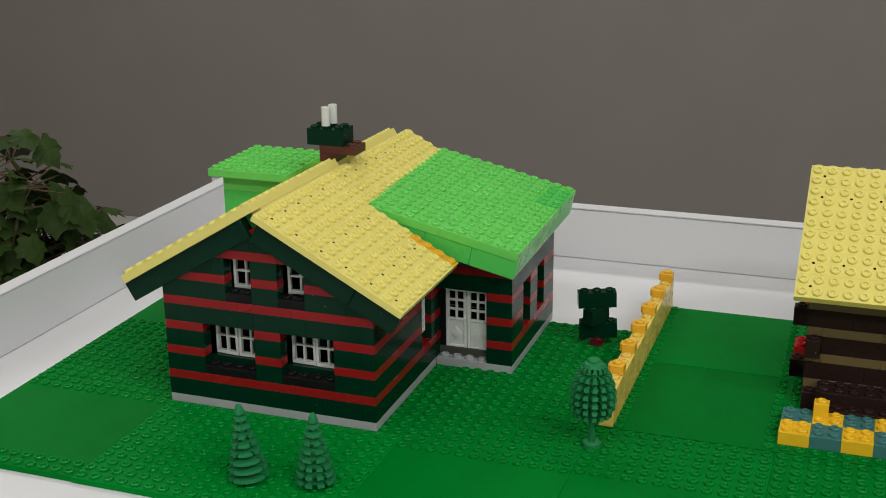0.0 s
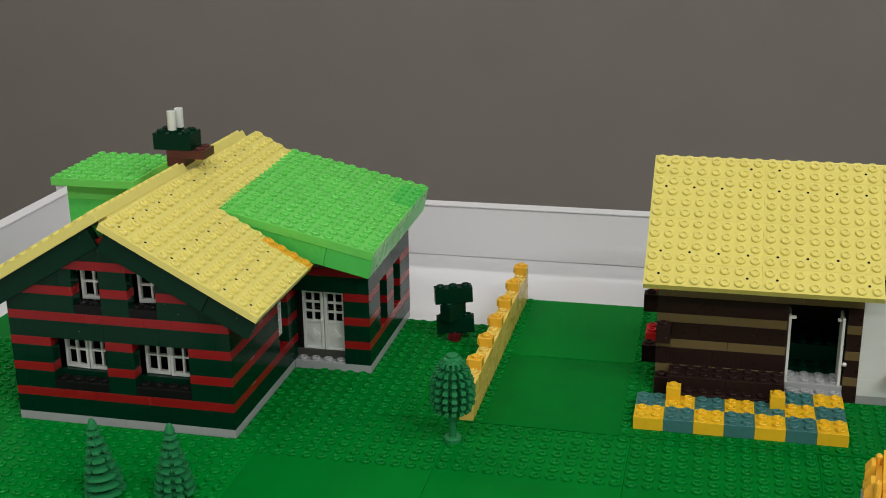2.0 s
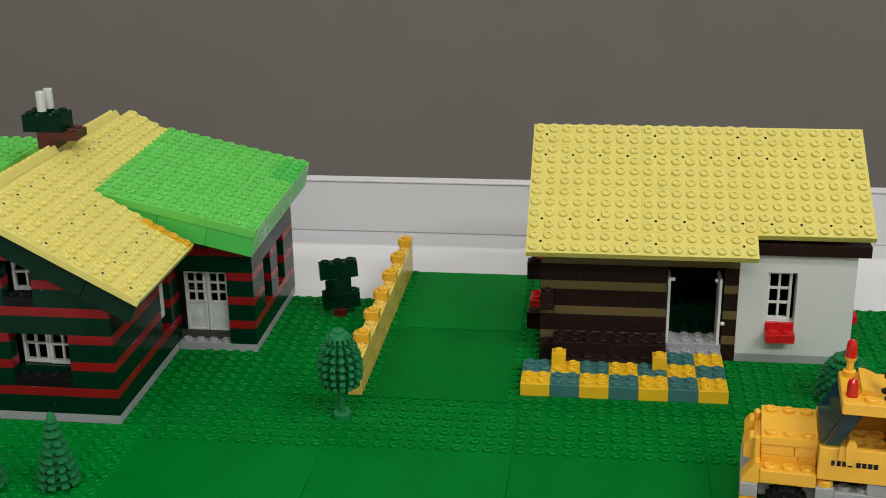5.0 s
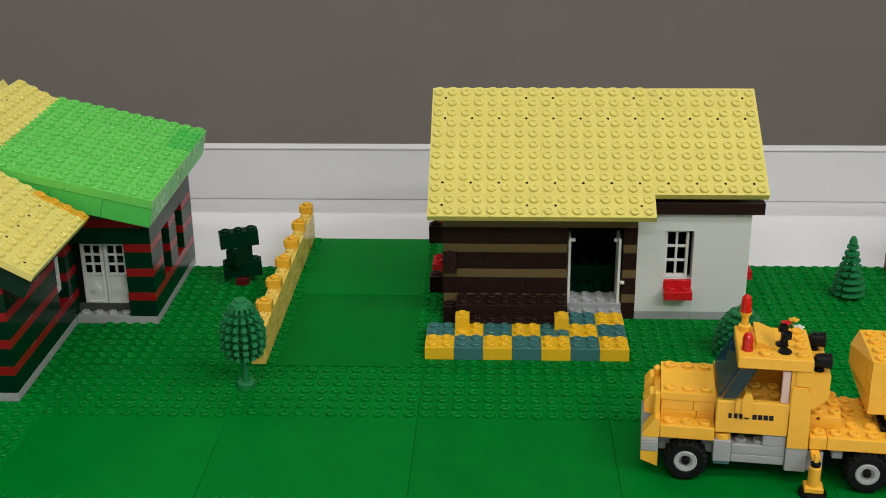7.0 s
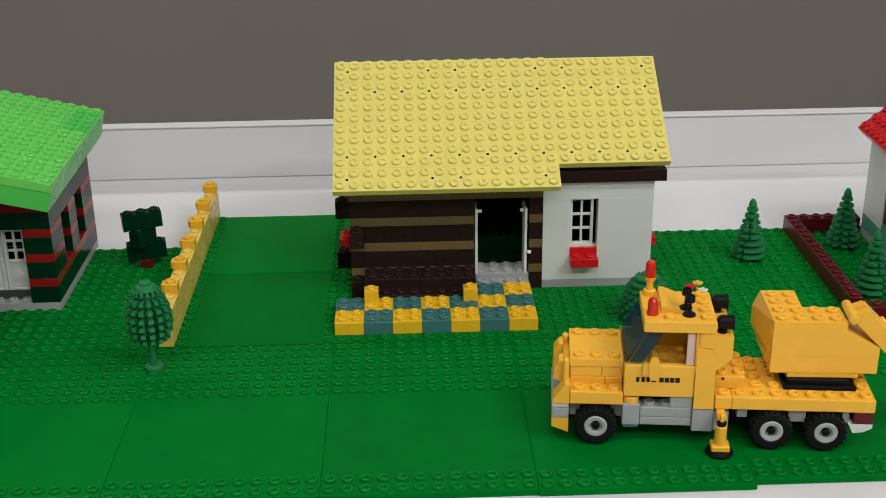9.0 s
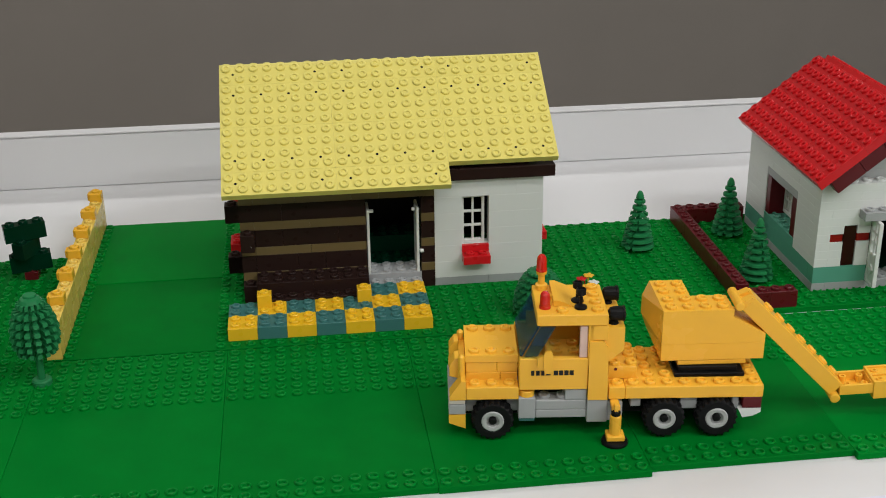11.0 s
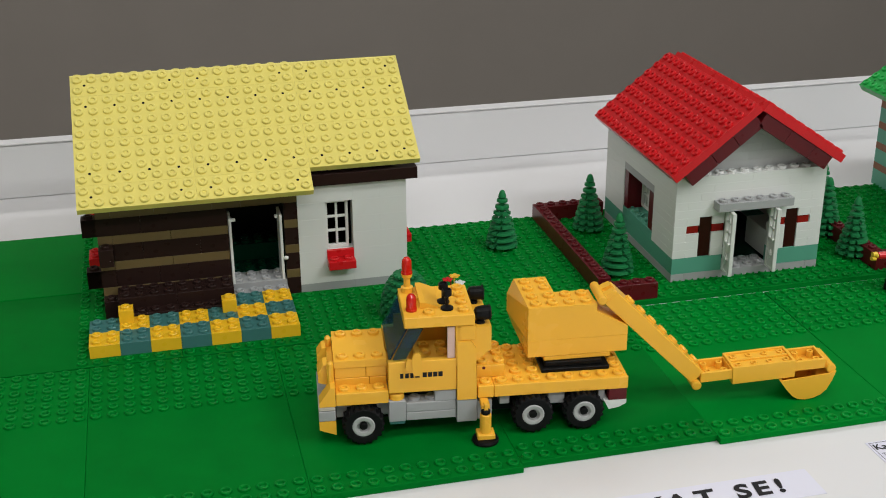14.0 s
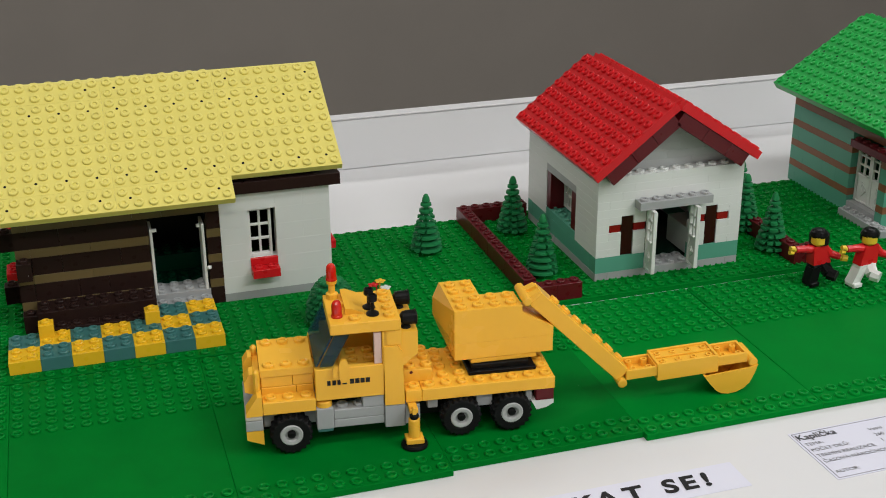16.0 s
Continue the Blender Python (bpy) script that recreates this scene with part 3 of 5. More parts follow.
    put("gable", Mesh().prism([(0.1, 7.55), (12.4, 7.55), (ry + 0.2, rz - 1.0), (ry - 0.2, rz - 1.0)], 1.1, 1.9, "x").data("gable", M_BRN), hs)
    # roof-bearing plate above the log front
    put("wall_plate", Mesh().box(2.02, 14.98, 0.02, 0.95, 7.57, 9.6).data("wall_plate", M_BRN), hs)
    put("wall_plate", Mesh().box(15.02, 22.0, 0.3, 0.95, 8.2, 10.2).data("wall_plate", M_BRN), hs)
    return hs


log_house()

# patio of two-by-two bricks in yellow and blue-grey
patio = thing("toy_patio", 0, 1.3, 0, "patio of yellow and blue-grey studded bricks before the house", "patio")
for k in range(7):
    brick(patio, 2 * k, 0, 0, 2, 2, 0.9, M_PATIO if k % 2 == 0 else M_TEAL, True)
    brick(patio, 2 * k, 2, 0, 2, 2, 0.9, M_TEAL if k % 2 == 0 else M_PATIO, True)
for k in (5, 6):
    brick(patio, 2 * k, 4, 0, 2, 2, 0.9, M_TEAL if k == 5 else M_PATIO, True)
for x in (2, 9):
    brick(patio, x, 3, 0.9, 1, 1, 0.95, M_PATIO, True, "post_brick")

# ---- the yellow fence between the gardens ----
fence = thing("toy_fence", -11.82, 0.3, 0, "orange-yellow toy brick fence with battlement posts on the baseplate", "fence")
for z, shift in ((0, 0), (BH, 2)):
    y = 0
    for n in ([4] * 6 if not shift else [2] + [4] * 5 + [2]):
        brick(fence, 0, y, z, 1, n, BH, M_FENCE, z > 0)
        y += n
CAP = Mesh().box(0.01, 0.99, 0.02, 0.98, 0.005, 0.72, 0.05).box(-0.14, 0.02, 0.12, 0.88, 0.1, 0.7, 0.07).stud(0.5, 0.5, 0.72).data("post_brick", M_ORA)
for y in (3, 7, 11, 15, 19, 23):
    put("post_brick", CAP, fence, 0, y, 2 * BH)

# ---- the brick bush ----
bush = thing("toy_bush", -17, 13.8, 0, "dark green bush of stacked toy bricks on a red foot", "bush")
brick(bush, 1.4, 0, 0, 1, 1, PH, M_DRED, True, "foot_brick", "dark red foot brick")
for x, y, z, n, turn in ((0.55, -0.15, PH, 3, 13), (1.75, -0.75, PH + BH, 2, 62), (0.5, -0.35, PH + 2 * BH, 3, 19)):
    ob = brick(bush, x, y, z, n, 1, BH, M_DGRN, True)
    ob.matrix_basis = Matrix.Translation((x * U, y * U, z * U)) @ Matrix.Rotation(radians(turn), 4, "Z") @ Matrix.Rotation(radians(-2), 4, "Y")


# ---- trees ----
def tooth_ring(z0, z1, r, arcs, notch=0.8, rim=0.34):
    """A thin drooping disc with a notched rim round a core, with a gap below; arcs: the stretches of full reach, in degrees."""
    m, h = Mesh(), z1 - z0
    edge = []
    for a0, a1 in arcs:
        steps = max(1, round((a1 - a0) / 14))
        edge.append((a0 - 1, notch))
        edge += [(a0 + (a1 - a0) * q / steps, 1.0) for q in range(steps + 1)]
        edge.append((a1 + 1, notch))
    edge = [(radians(a), q) for a, q in edge]
    c = len(edge)
    for lo, z in ((0.4, h * 0.34), (1.0, 0.0), (0.97, h * rim), (0.42, h * (rim + 0.12))):
        for a, q in edge:
            rad = r * (lo if lo < 0.9 else lo * q)
            m.v.append((rad * math.cos(a), rad * math.sin(a), z0 + z))
    for j in range(4):
        for i in range(c):
            p, q = (i + 1) % c, (j + 1) % 4
            m.f.append((j * c + i, j * c + p, q * c + p, q * c + i))
    m.lathe(0, 0, z0, ((r * 0.3, 0.0), (r * 0.3, h * 0.9), (r * 0.28, h + 0.15)), 14)
    return m


def even_arcs(n, twist):
    return [(360 * (i + 0.4 + twist) / n, 360 * (i + 0.98 + twist) / n) for i in range(n)]


PINE = []
WIDE = [(-50, 50), (62, 83), (99, 120), (130, 230), (242, 263), (279, 300)]
STEPPED = [(-28, 28), (40, 80), (100, 140), (152, 208), (220, 260), (280, 320)]


def pine_tree(x, y, turn, where):
    """A moulded fir: eight tiers, broad before and behind and toothed at the sides, on a round foot."""
    if not PINE:
        PINE.append(Mesh().lathe(0, 0, 0, ((0.42, 0.0), (0.42, 0.32), (0.3, 0.4), (0.3, 0.6)), 14).data("trunk", M_TREE))
        for k, (r, arcs) in enumerate(((1.3, WIDE), (1.22, WIDE), (1.1, WIDE), (0.97, STEPPED), (0.83, STEPPED), (0.7, even_arcs(6, 0.2)), (0.56, [(2, 358)]), (0.44, [(2, 358)]))):
            z0 = 0.38 + k * 0.515
            PINE.append(tooth_ring(z0, z0 + 0.52, r, arcs, 0.62, 0.36).data("branch_tier", M_TREE))
        PINE.append(Mesh().lathe(0, 0, 4.3, ((0.2, 0), (0.33, 0.05), (0.29, 0.26), (0.2, 0.5), (0.11, 0.62), (0.03, 0.65)), 12).data("tree_tip", M_TREE))
    t = thing("fir_tree", x, y, 0, "small dark green plastic toy fir tree " + where, "toy tree", "toy fir trees", turn)
    for k, me in enumerate(PINE):
        put("trunk" if k == 0 else ("tree_tip" if k == len(PINE) - 1 else "branch_tier"), me, t)
    return t


for x, y, a, where in ((-30.95, -14.15, -62, "before the house"), (-26.75, -13.35, 22, "before the house"), (31.65, 12.8, -75, "on the open lawn"),
                       (39.6, 14.6, -30, "inside the dark red hedge"), (38.75, 5.8, 60, "inside the dark red hedge"),
                       (57.8, 4.45, -55, "beside the chapel"), (58.0, 9.0, 12, "beside the chapel"), (59.4, 12.3, 70, "behind the chapel")):
    t = pine_tree(x, y, a, where)
    if x < -30:
        t.matrix_basis = Matrix.Translation(t.matrix_basis.translation) @ Matrix.Rotation(radians(-5.5), 4, "Y") @ Matrix.Rotation(radians(a), 4, "Z") @ Matrix.Translation((0, 0, -0.0006)) @ Matrix.Diagonal((1, 1, 1.07, 1))

shrub = thing("broad_tree", 21.7, 2.7, 0, "broad dark green plastic toy tree beside the white wall", "toy tree")
put("trunk", PINE[0], shrub)
for k in range(8):
    f = k / 8
    put("branch_tier", tooth_ring(0.42 + 0.38 * k, 0.84 + 0.38 * k, 1.9 * math.sqrt(max(0.05, 1 - f * f)), even_arcs(15, 0.5 * (k % 2))).data("branch_tier", M_TREE), shrub)

ball = thing("round_tree", -11.58, -2.85, 0, "dark green plastic toy tree with an egg-shaped crown", "toy tree")
put("foot", Mesh().lathe(0, 0, 0, ((0.62, 0), (0.62, 0.3), (0.55, 0.38), (0.3, 0.4)), 18).data("foot", M_TREE), ball)
put("trunk", Mesh().lathe(0, 0, 0.38, ((0.24, 0), (0.22, 0.9), (0.24, 2.0)), 12).data("trunk", M_TREE), ball)
NR = 7
for k in range(NR):
    r = 1.5 * (0.82, 0.96, 1.0, 0.99, 0.92, 0.79, 0.6)[k]
    z = 2.28 + k * 0.53
    m = Mesh()
    n = 15
    for i in range(n):
        a = 2 * math.pi * i / n
        w, kk = 0.27 * 2 * math.pi / n, len(m.v)
        for rad, zz in ((r * 0.45, z + 0.12), (r * 0.98, z), (r * 1.05, z + 0.06), (r * 0.98, z + 0.3), (r * 0.45, z + 0.36)):
            for sg in (-1, 1):
                m.v.append((rad * math.cos(a + sg * w), rad * math.sin(a + sg * w), zz))
        for q in range(5):
            p, nx = kk + 2 * q, kk + 2 * ((q + 1) % 5)
            m.f.append((p, p + 1, nx + 1, nx))
        m.f += [tuple(kk + 2 * q for q in range(5)), tuple(kk + 1 + 2 * q for q in reversed(range(5)))]
    m.lathe(0, 0, z, ((r * 0.5, 0), (r * 0.52, 0.28), (r * 0.48, 0.6)), 20)
    put("leaf_ring", m.data("leaf_ring", M_TREE), ball)
put("crown_cap", Mesh().lathe(0, 0, 5.78, ((0.5, -0.1), (0.74, 0.0), (0.62, 0.22), (0.42, 0.34), (0.42, 0.44), (0.37, 0.49)), 20).data("crown_cap", M_TREE), ball)


# ---- hedges round the chapel ----
def hedge(name_at, rows, label):
    t = thing("toy_hedge", *name_at, 0, label, "hedge")
    for x, y, nx, ny in rows:
        brick(t, x, y, 0, nx, ny, BH, M_DRED, True)


hedge((36, 0.9), [(0, 1.6 + 4 * k, 1, 4) for k in range(4)] + [(0, 0, 2, 1), (2, 0, 2, 1), (1, 16.6, 3, 1), (4, 16.6, 2, 1)], "dark red studded brick hedge along the chapel garden")
hedge((58.0, 1.4), [(0, 4 * k, 1, 4) for k in range(4)] + [(1, 0, 1, 1)], "dark red studded brick hedge on the far chapel side")


# ---- the white chapel with the red roof ----
def chapel():
    rng = random.Random(11)
    hs = thing("toy_chapel", 42, 3.2, 0, "white toy brick chapel with red studded roof and crosses", "toy chapel")
    L = [(0, PH, M_GREY), (PH, PH + BH, M_MINT)] + [(round(PH + BH + BH * k / 2, 3), round(PH + BH + BH * (k + 1) / 2, 3), M_OFFW) for k in range(10)]
    front = [(4, 8, 0, 5.67), (2, 3, 1.89, 5.04), (1, 4, 3.78, 4.41), (9, 10, 1.89, 5.04), (8, 11, 3.78, 4.41)]
    wall(hs, "x", 0, 12, 0, L, front, rng)
    wall(hs, "y", 0, 14, 0, L, [(4, 10, 1.89, 6.3)], rng)
    wall(hs, "y", 0, 14, 11, L, [], rng)
    wall(hs, "x", 0, 12, 13, L, [], rng)
    # crosses of dark and bright red bricks in the front wall
    for x in (2, 9):
        put("cross", Mesh().box(x + 0.02, x + 0.98, 0.06, 0.9, 1.9, 5.03).data("cross", M_CROSSD), hs, label="dark red cross upright")
        put("cross_arm", Mesh().box(x - 0.98, x - 0.02, 0.07, 0.8, 3.79, 4.4).data("cross_arm", M_CROSS), hs)
        put("cross_arm", Mesh().box(x + 1.02, x + 1.98, 0.07, 0.8, 3.79, 4.4).data("cross_arm", M_CROSS), hs)
    # grey lintel, step and open door leaves
    brick(hs, 3, -1, 5.68, 6, 2, PH, M_GREY, True, "lintel", "grey studded lintel over the door")
    brick(hs, 4, 0, 0, 4, 2, PH, M_GREY, True, "step", "grey studded doorstep")
    door_part(hs, 1.45, 4.98, 4.0, -0.03, 0.66, -94, name="door", label="white door leaf swung open outwards")
    door_part(hs, 1.4, 4.98, 7.56, -0.03, 0.66, -93, name="door", label="white door leaf swung open outwards")
    # side window: dark red shutters, white lattice, mint sill
    brick(hs, 0, 4, 6.3 - PH, 1, 6, PH, M_GREY, name="lintel", label="grey window lintel")
    brick(hs, 0, 4, 1.89, 2, 6, PH, M_MINT, True, "window_sill", "mint green studded sill")
    put("shutter", Mesh().box(0.06, 0.95, 4.02, 5.0, 2.53, 5.66).data("shutter", M_DRED), hs, label="dark red shutter")
    put("shutter", Mesh().box(0.06, 1.6, 9.2, 9.98, 2.53, 5.66).data("shutter", M_DRED), hs, label="dark red shutter")
    for y in (5.02, 7.1):
        window_part(hs, 2.06, 3.1, 1.55, y, 2.72, 90, cols=3, rows=3)
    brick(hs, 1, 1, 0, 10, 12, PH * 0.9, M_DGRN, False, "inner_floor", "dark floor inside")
    put("inner_cupboard", Mesh().box(8.3, 10.95, 1.15, 4.7, PH, 2.8).data("inner_cupboard", M_OFFW), hs, label="white box inside the doorway")
    # course of studs on the front wall, gable set back
    for x, n in ((2, 4), (6, 4), (10, 1), (1, 1)):
        brick(hs, x, 0, 8.19, n, 1, 0.02, M_OFFW, True, "stud_course")
    under = lambda z: (6.0 - max(0, 12.75 - z) / 0.79, 6.0 + max(0, 12.75 - z) / 0.79)
    GL = [(round(8.2 + PH * k, 3), round(8.2 + PH * (k + 1), 3), M_GABLE) for k in range(7)]
    wall(hs, "x", 0, 12, 1, GL, [], rng, under)
    wall(hs, "x", 0, 12, 13, GL, [], rng, under)
    # red slopes, eight by sixteen studs
    left = slope_turn(-0.9, 8.75, 5.4, 13.68)
    cells = [(u, u + 4, v, v + 4) for u in (0, 4) for v in (-1, 3, 7, 11)]
    roof_plates(hs, left, -0.9, 0, 8.75, cells, M_ROOFR)
    right = slope_turn(6.15, 13.68, 12.85, 9.2)
    roof_plates(hs, right, 6.15, 0, 13.68, cells, M_ROOFR)
    for turn, ox, oz, cutsu in ((left, -0.9, 8.75, ((0.8, 3.2), (3.2, 5.2), (5.2, 7.4))), (right, 6.15, 13.68, ((0.4, 3.0), (3.0, 5.4), (5.4, 7.2)))):
        for u0, u1 in cutsu:
            ob = put("verge_board", Mesh().box(u0 + 0.01, u1 - 0.01, -0.9, 0.0, -1.72, -PH - 0.01, 0.03).data("verge_board", M_DRED), hs)
            ob.matrix_basis = Matrix.Translation((ox * U, 0, oz * U)) @ turn


chapel()


# ---- the mint house with the bright green roof ----
def mint_house():
    rng = random.Random(17)
    hs = thing("toy_house", 68.5, 5.2, 0, "mint and copper striped toy brick house with bright green roof", "toy house")
    L = striped_courses(0.2, 9, M_MINT, M_COPP)
    wall(hs, "y", 0, 14, 0, [(0, 0.2, M_MINT)] + L, [(0.95, 4.95, 0, 6.3)], rng, flush=True)
    wall(hs, "x", 1, 14, 0, L, [], rng, flush=True)
    wall(hs, "x", 1, 14, 13, L, [], rng, flush=True)
    wall(hs, "y", 1, 13, 13, L, [], rng, flush=True)
    brick(hs, 0, 0.96, 0, 1, 3.98, 1.05, M_GREY, name="threshold")
    d = 0.62
    door_part(hs, 1.95, 5.1, d, 2.94, 1.08, -90)
    door_part(hs, 1.95, 5.1, d, 4.9, 1.08, -90)
    brick(hs, -1, -1.45, 0, 1, 6, PH, M_GREY, True, "step", "grey studded doorstep")
    brick(hs, -1, -2.05, 6.31, 1, 6, PH, M_DRED, True, "lintel", "dark red lintel over the door")
    turn = slope_turn(-2.5, 9.35, 6.2, 14.95)
    cells = [(u, u + 4, v, v + 4) for u in (0, 4) for v in (-2, 2, 6, 10)] + [(8, 10, v, v + 4) for v in (-2, 2, 6, 10)]
    roof_plates(hs, turn, -2.5, 0, 9.35, cells, M_GRASS, holes=[(1 + 4 * k, v) for k in range(2) for v in range(-1, 14, 2)])
    other = slope_turn(6.3, 14.95, 15.0, 9.35)
    roof_plates(hs, other, 6.3, 0, 14.95, [(0, 10, -2, 14)], M_GRASS)
    put("gable", Mesh().prism([(0.4, 7.9), (13.2, 7.9), (6.6, 13.2)], 13.05, 13.95, "y").data("gable", M_MINT), hs)
    put("gable", Mesh().prism([(0.4, 7.9), (13.2, 7.9), (6.6, 13.2)], 0.05, 0.95, "y").data("gable", M_MINT), hs)


mint_house()


# ---- the yellow excavator truck ----
M_TYRE = plastic("tyre_rubber", (0.007, 0.007, 0.0075), 0.5, spec=0.14)
M_RIM = plastic("rim_grey", (0.42, 0.43, 0.42), 0.3)
M_BEACON = plastic("beacon_red", (0.6, 0.014, 0.006), 0.12, 0.0, 0.02, transl=0.3, coat=0.5)
M_TINT = glassy("tinted_windscreen", (0.17, 0.4, 0.58), 0.02, 0.94)
M_PINK = plastic("pale_inner_plastic", (0.7, 0.5, 0.42), 0.4)
M_MARK = plastic("black_print", (0.01, 0.01, 0.01), 0.5)


def wheel(parent, s, w, zc=1.25):
    """A tyre with tread blocks, a dished rim and an axle pin; outer face towards -y."""
    t, n = Mesh(), 80
    lug = lambda i, d: 1.22 if (i + d) % 4 < 2 else 1.1
    prof = ((0.64, 0.06, None), (0.72, 0.0, None), (1.06, -0.02, None), (0, 0.06, 0), (0, 0.5, 0), (0, 0.52, 2), (0, 0.97, 2), (1.06, 1.05, None), (0.64, 1.05, None))
    for rad, dy, d in prof:
        for i in range(n):
            a = 2 * math.pi * (i + 0.22 * (-1) ** i) / n
            q = rad if d is None else lug(i, d)
            t.v.append((s + q * math.cos(a), w + dy, zc + q * math.sin(a)))
    for j in range(len(prof) - 1):
        for i in range(n):
            t.f.append((j * n + i, j * n + (i + 1) % n, (j + 1) * n + (i + 1) % n, (j + 1) * n + i))
    ob = put("wheel", t.data("tyre", M_TYRE), parent, label="black ribbed rubber tyre on a grey rim")
    rim = Mesh().lathe(s, w, zc, ((0.66, -0.5), (0.66, -0.02), (0.6, 0.03), (0.4, 0.0), (0.34, -0.2), (0.3, -0.22)), 24, "y")
    put("rim", rim.data("rim", M_RIM), ob, label="light grey dished rim")
    put("axle_pin", Mesh().lathe(s, w, zc, ((0.24, -0.3), (0.24, -0.06), (0.14, 0.0)), 12, "y").data("axle_pin", M_BLACK), ob)


def truck():
    tk = thing("excavator_truck", 13.357, -13.265, 0, "yellow toy brick excavator truck with grey chassis on the baseplate", "toy truck", rz=-6.558)
    Y = M_TRUCK
    b = lambda name, x0, x1, y0, y1, z0, z1, mat, label="", studs=None: put(name, (lambda m: m if studs is None else m.studs(*studs))(Mesh().box(x0, x1, y0, y1, z0, z1)).data(name, mat), tk, label=label)
    N, F = 0.2, 5.2
    # chassis and wheels
    b("chassis", 0.6, 17.4, 1.3, 4.1, 0.95, 2.1, M_BLACK, "black chassis")
    b("chassis_cover", 0.85, 4.0, 1.0, 4.5, 1.3, 2.45, M_GREY)
    for s in (2.36, 12.3, 15.34):
        wheel(tk, s, -0.15)
        far = Mesh().lathe(s, 5.5, 1.25, ((0.3, 0), (1.15, 0.02), (1.24, 0.12), (1.24, 0.95), (1.1, 1.05), (0.3, 1.05)), 24, "y")
        put("wheel", far.data("tyre", M_TYRE), tk)
    # front bumper
    b("bumper", -0.18, 0.8, N, F, 1.55, 2.2, M_GREY, "light grey bumper", (-0.18, 0.8, N, N + 1, 2.2))
    b("bumper_lamp", -0.18, 0.78, N + 0.01, N + 0.99, 2.22, 2.48, glassless)
    put("bumper_wedge", Mesh().prism([(-0.17, 1.0), (0.8, 0.62), (0.8, 1.54), (-0.17, 1.54)], N, F).data("bumper_wedge", Y), tk)
    # fenders, each with three studs and a sloped nose
    for y0 in (N, F - 1):
        put("fender_nose", Mesh().prism([(-0.12, 2.5), (0.82, 2.5), (0.82, 3.7), (0.55, 3.7), (-0.12, 2.72)], y0, y0 + 1.0).data("fender_nose", Y), tk)
        b("fender", 0.84, 3.86, y0, y0 + 1.0, 2.5, 3.3, Y, "", (0.84, 3.84, y0, y0 + 1, 3.3))
    # bonnet: two courses and a sloped top with studs front and back
    for z0, z1, c in ((3.05, 3.75, 2.0), (3.76, 4.44, 1.8)):
        b("bonnet_brick", 0.84, 0.84 + c, 1.2, F - 0.2, z0, z1, Y)
        b("bonnet_brick", 0.86 + c, 3.84, 1.2, F - 0.2, z0, z1, Y)
    put("bonnet_top", Mesh().prism([(1.15, 4.45), (F - 0.15, 4.45), (F - 0.15, 4.92), (1.15, 4.88)], 0.82, 3.86, "x")
        .studs(0.84, 3.84, 1.2, 2.2, 4.88).studs(0.84, 3.84, F - 1.2, F - 0.2, 4.92).data("bonnet_top", Y), tk)
    # grille with clips at the nose
    b("grille", 0.45, 0.83, 1.3, 4.6, 3.05, 4.4, Y)
    for y0 in (1.1, 4.3):
        put("grille_clip", Mesh().box(0.4, 0.78, y0 - 0.22, y0 + 0.22, 3.35, 5.0, 0.13).data("grille_clip", Y), tk)
        put("grille_clip", Mesh().box(0.3, 0.76, y0 - 0.26, y0 + 0.26, 2.9, 3.3, 0.1).data("grille_clip", Y), tk)
    for y0 in (1.8, 4.0):
        put("headlamp", Mesh().prism([(-0.1, 3.5), (0.44, 3.35), (0.44, 4.65), (0.2, 4.6), (-0.1, 4.15)], y0 - 0.5, y0 + 0.5).data("headlamp", Y), tk)
    # cab: door sides, floor, back wall, seat
    for y0 in (N, F - 0.4):
        d = b("cab_door", 3.88, 7.82, y0, y0 + 0.4, 3.1, 5.1, Y, "yellow cab side with black printed lettering")
    for k, wd in enumerate((0.24, 0.26, 0.24, 0.3)):
        put("name_bar", Mesh().box(4.55 + 0.29 * k, 4.55 + 0.29 * k + wd - 0.05, N - 0.012, N + 0.02, 4.05, 4.36, 0.004).data("name_bar", M_MARK), d)
    for k in range(4):
        put("name_bar", Mesh().box(5.85 + 0.3 * k, 5.85 + 0.3 * k + 0.25, N - 0.012, N + 0.02, 4.05, 4.36, 0.004).data("name_bar", M_MARK), d)
    b("cab_floor", 3.9, 8.0, N + 0.4, F - 0.4, 3.1, 3.6, Y)
    b("seat", 5.6, 7.3, 1.6, 3.9, 3.6, 4.5, Y, "", (5.7, 7.7, 1.75, 3.75, 4.5))
    b("cab_lining", 7.3, 7.75, N + 0.1, 0.5, 5.1, 7.1, M_PINK, "pale inner door post")
    b("cab_back", 7.76, 8.1, N, F, 4.6, 7.18, Y)
    b("cab_far_side", 4.6, 7.75, F - 0.55, F - 0.42, 5.12, 6.0, Y)
    # windscreen: sloped tinted glass wrapping to both sides
    g = Mesh()
    lo, hi, t = 3.92, 4.9, 0.12
    g.prism([(lo, 5.25), (lo + t, 5.25), (hi + t, 7.1), (hi, 7.1)], N + 0.12, F - 0.12)
    for y0 in (N + 0.05, F - 0.16):
        g.prism([(lo + 0.25, 5.25), (4.9, 5.25), (5.9, 7.1), (hi + t + 0.05, 7.1)], y0, y0 + 0.11)
    put("windscreen", g.data("windscreen", M_TINT), tk, label="dark blue tinted windscreen")
    # cab roof with a ramp tile and studs
    b("cab_roof", 4.84, 8.86, N - 0.05, F - 0.9, 7.2, 7.88, Y, "", (7.8, 8.8, N + 0.1, F - 0.9, 7.88))
    put("roof_stud", Mesh().stud(6.3, 0.7, 7.88).stud(5.6, 2.6, 7.88).data("roof_stud", Y), tk)
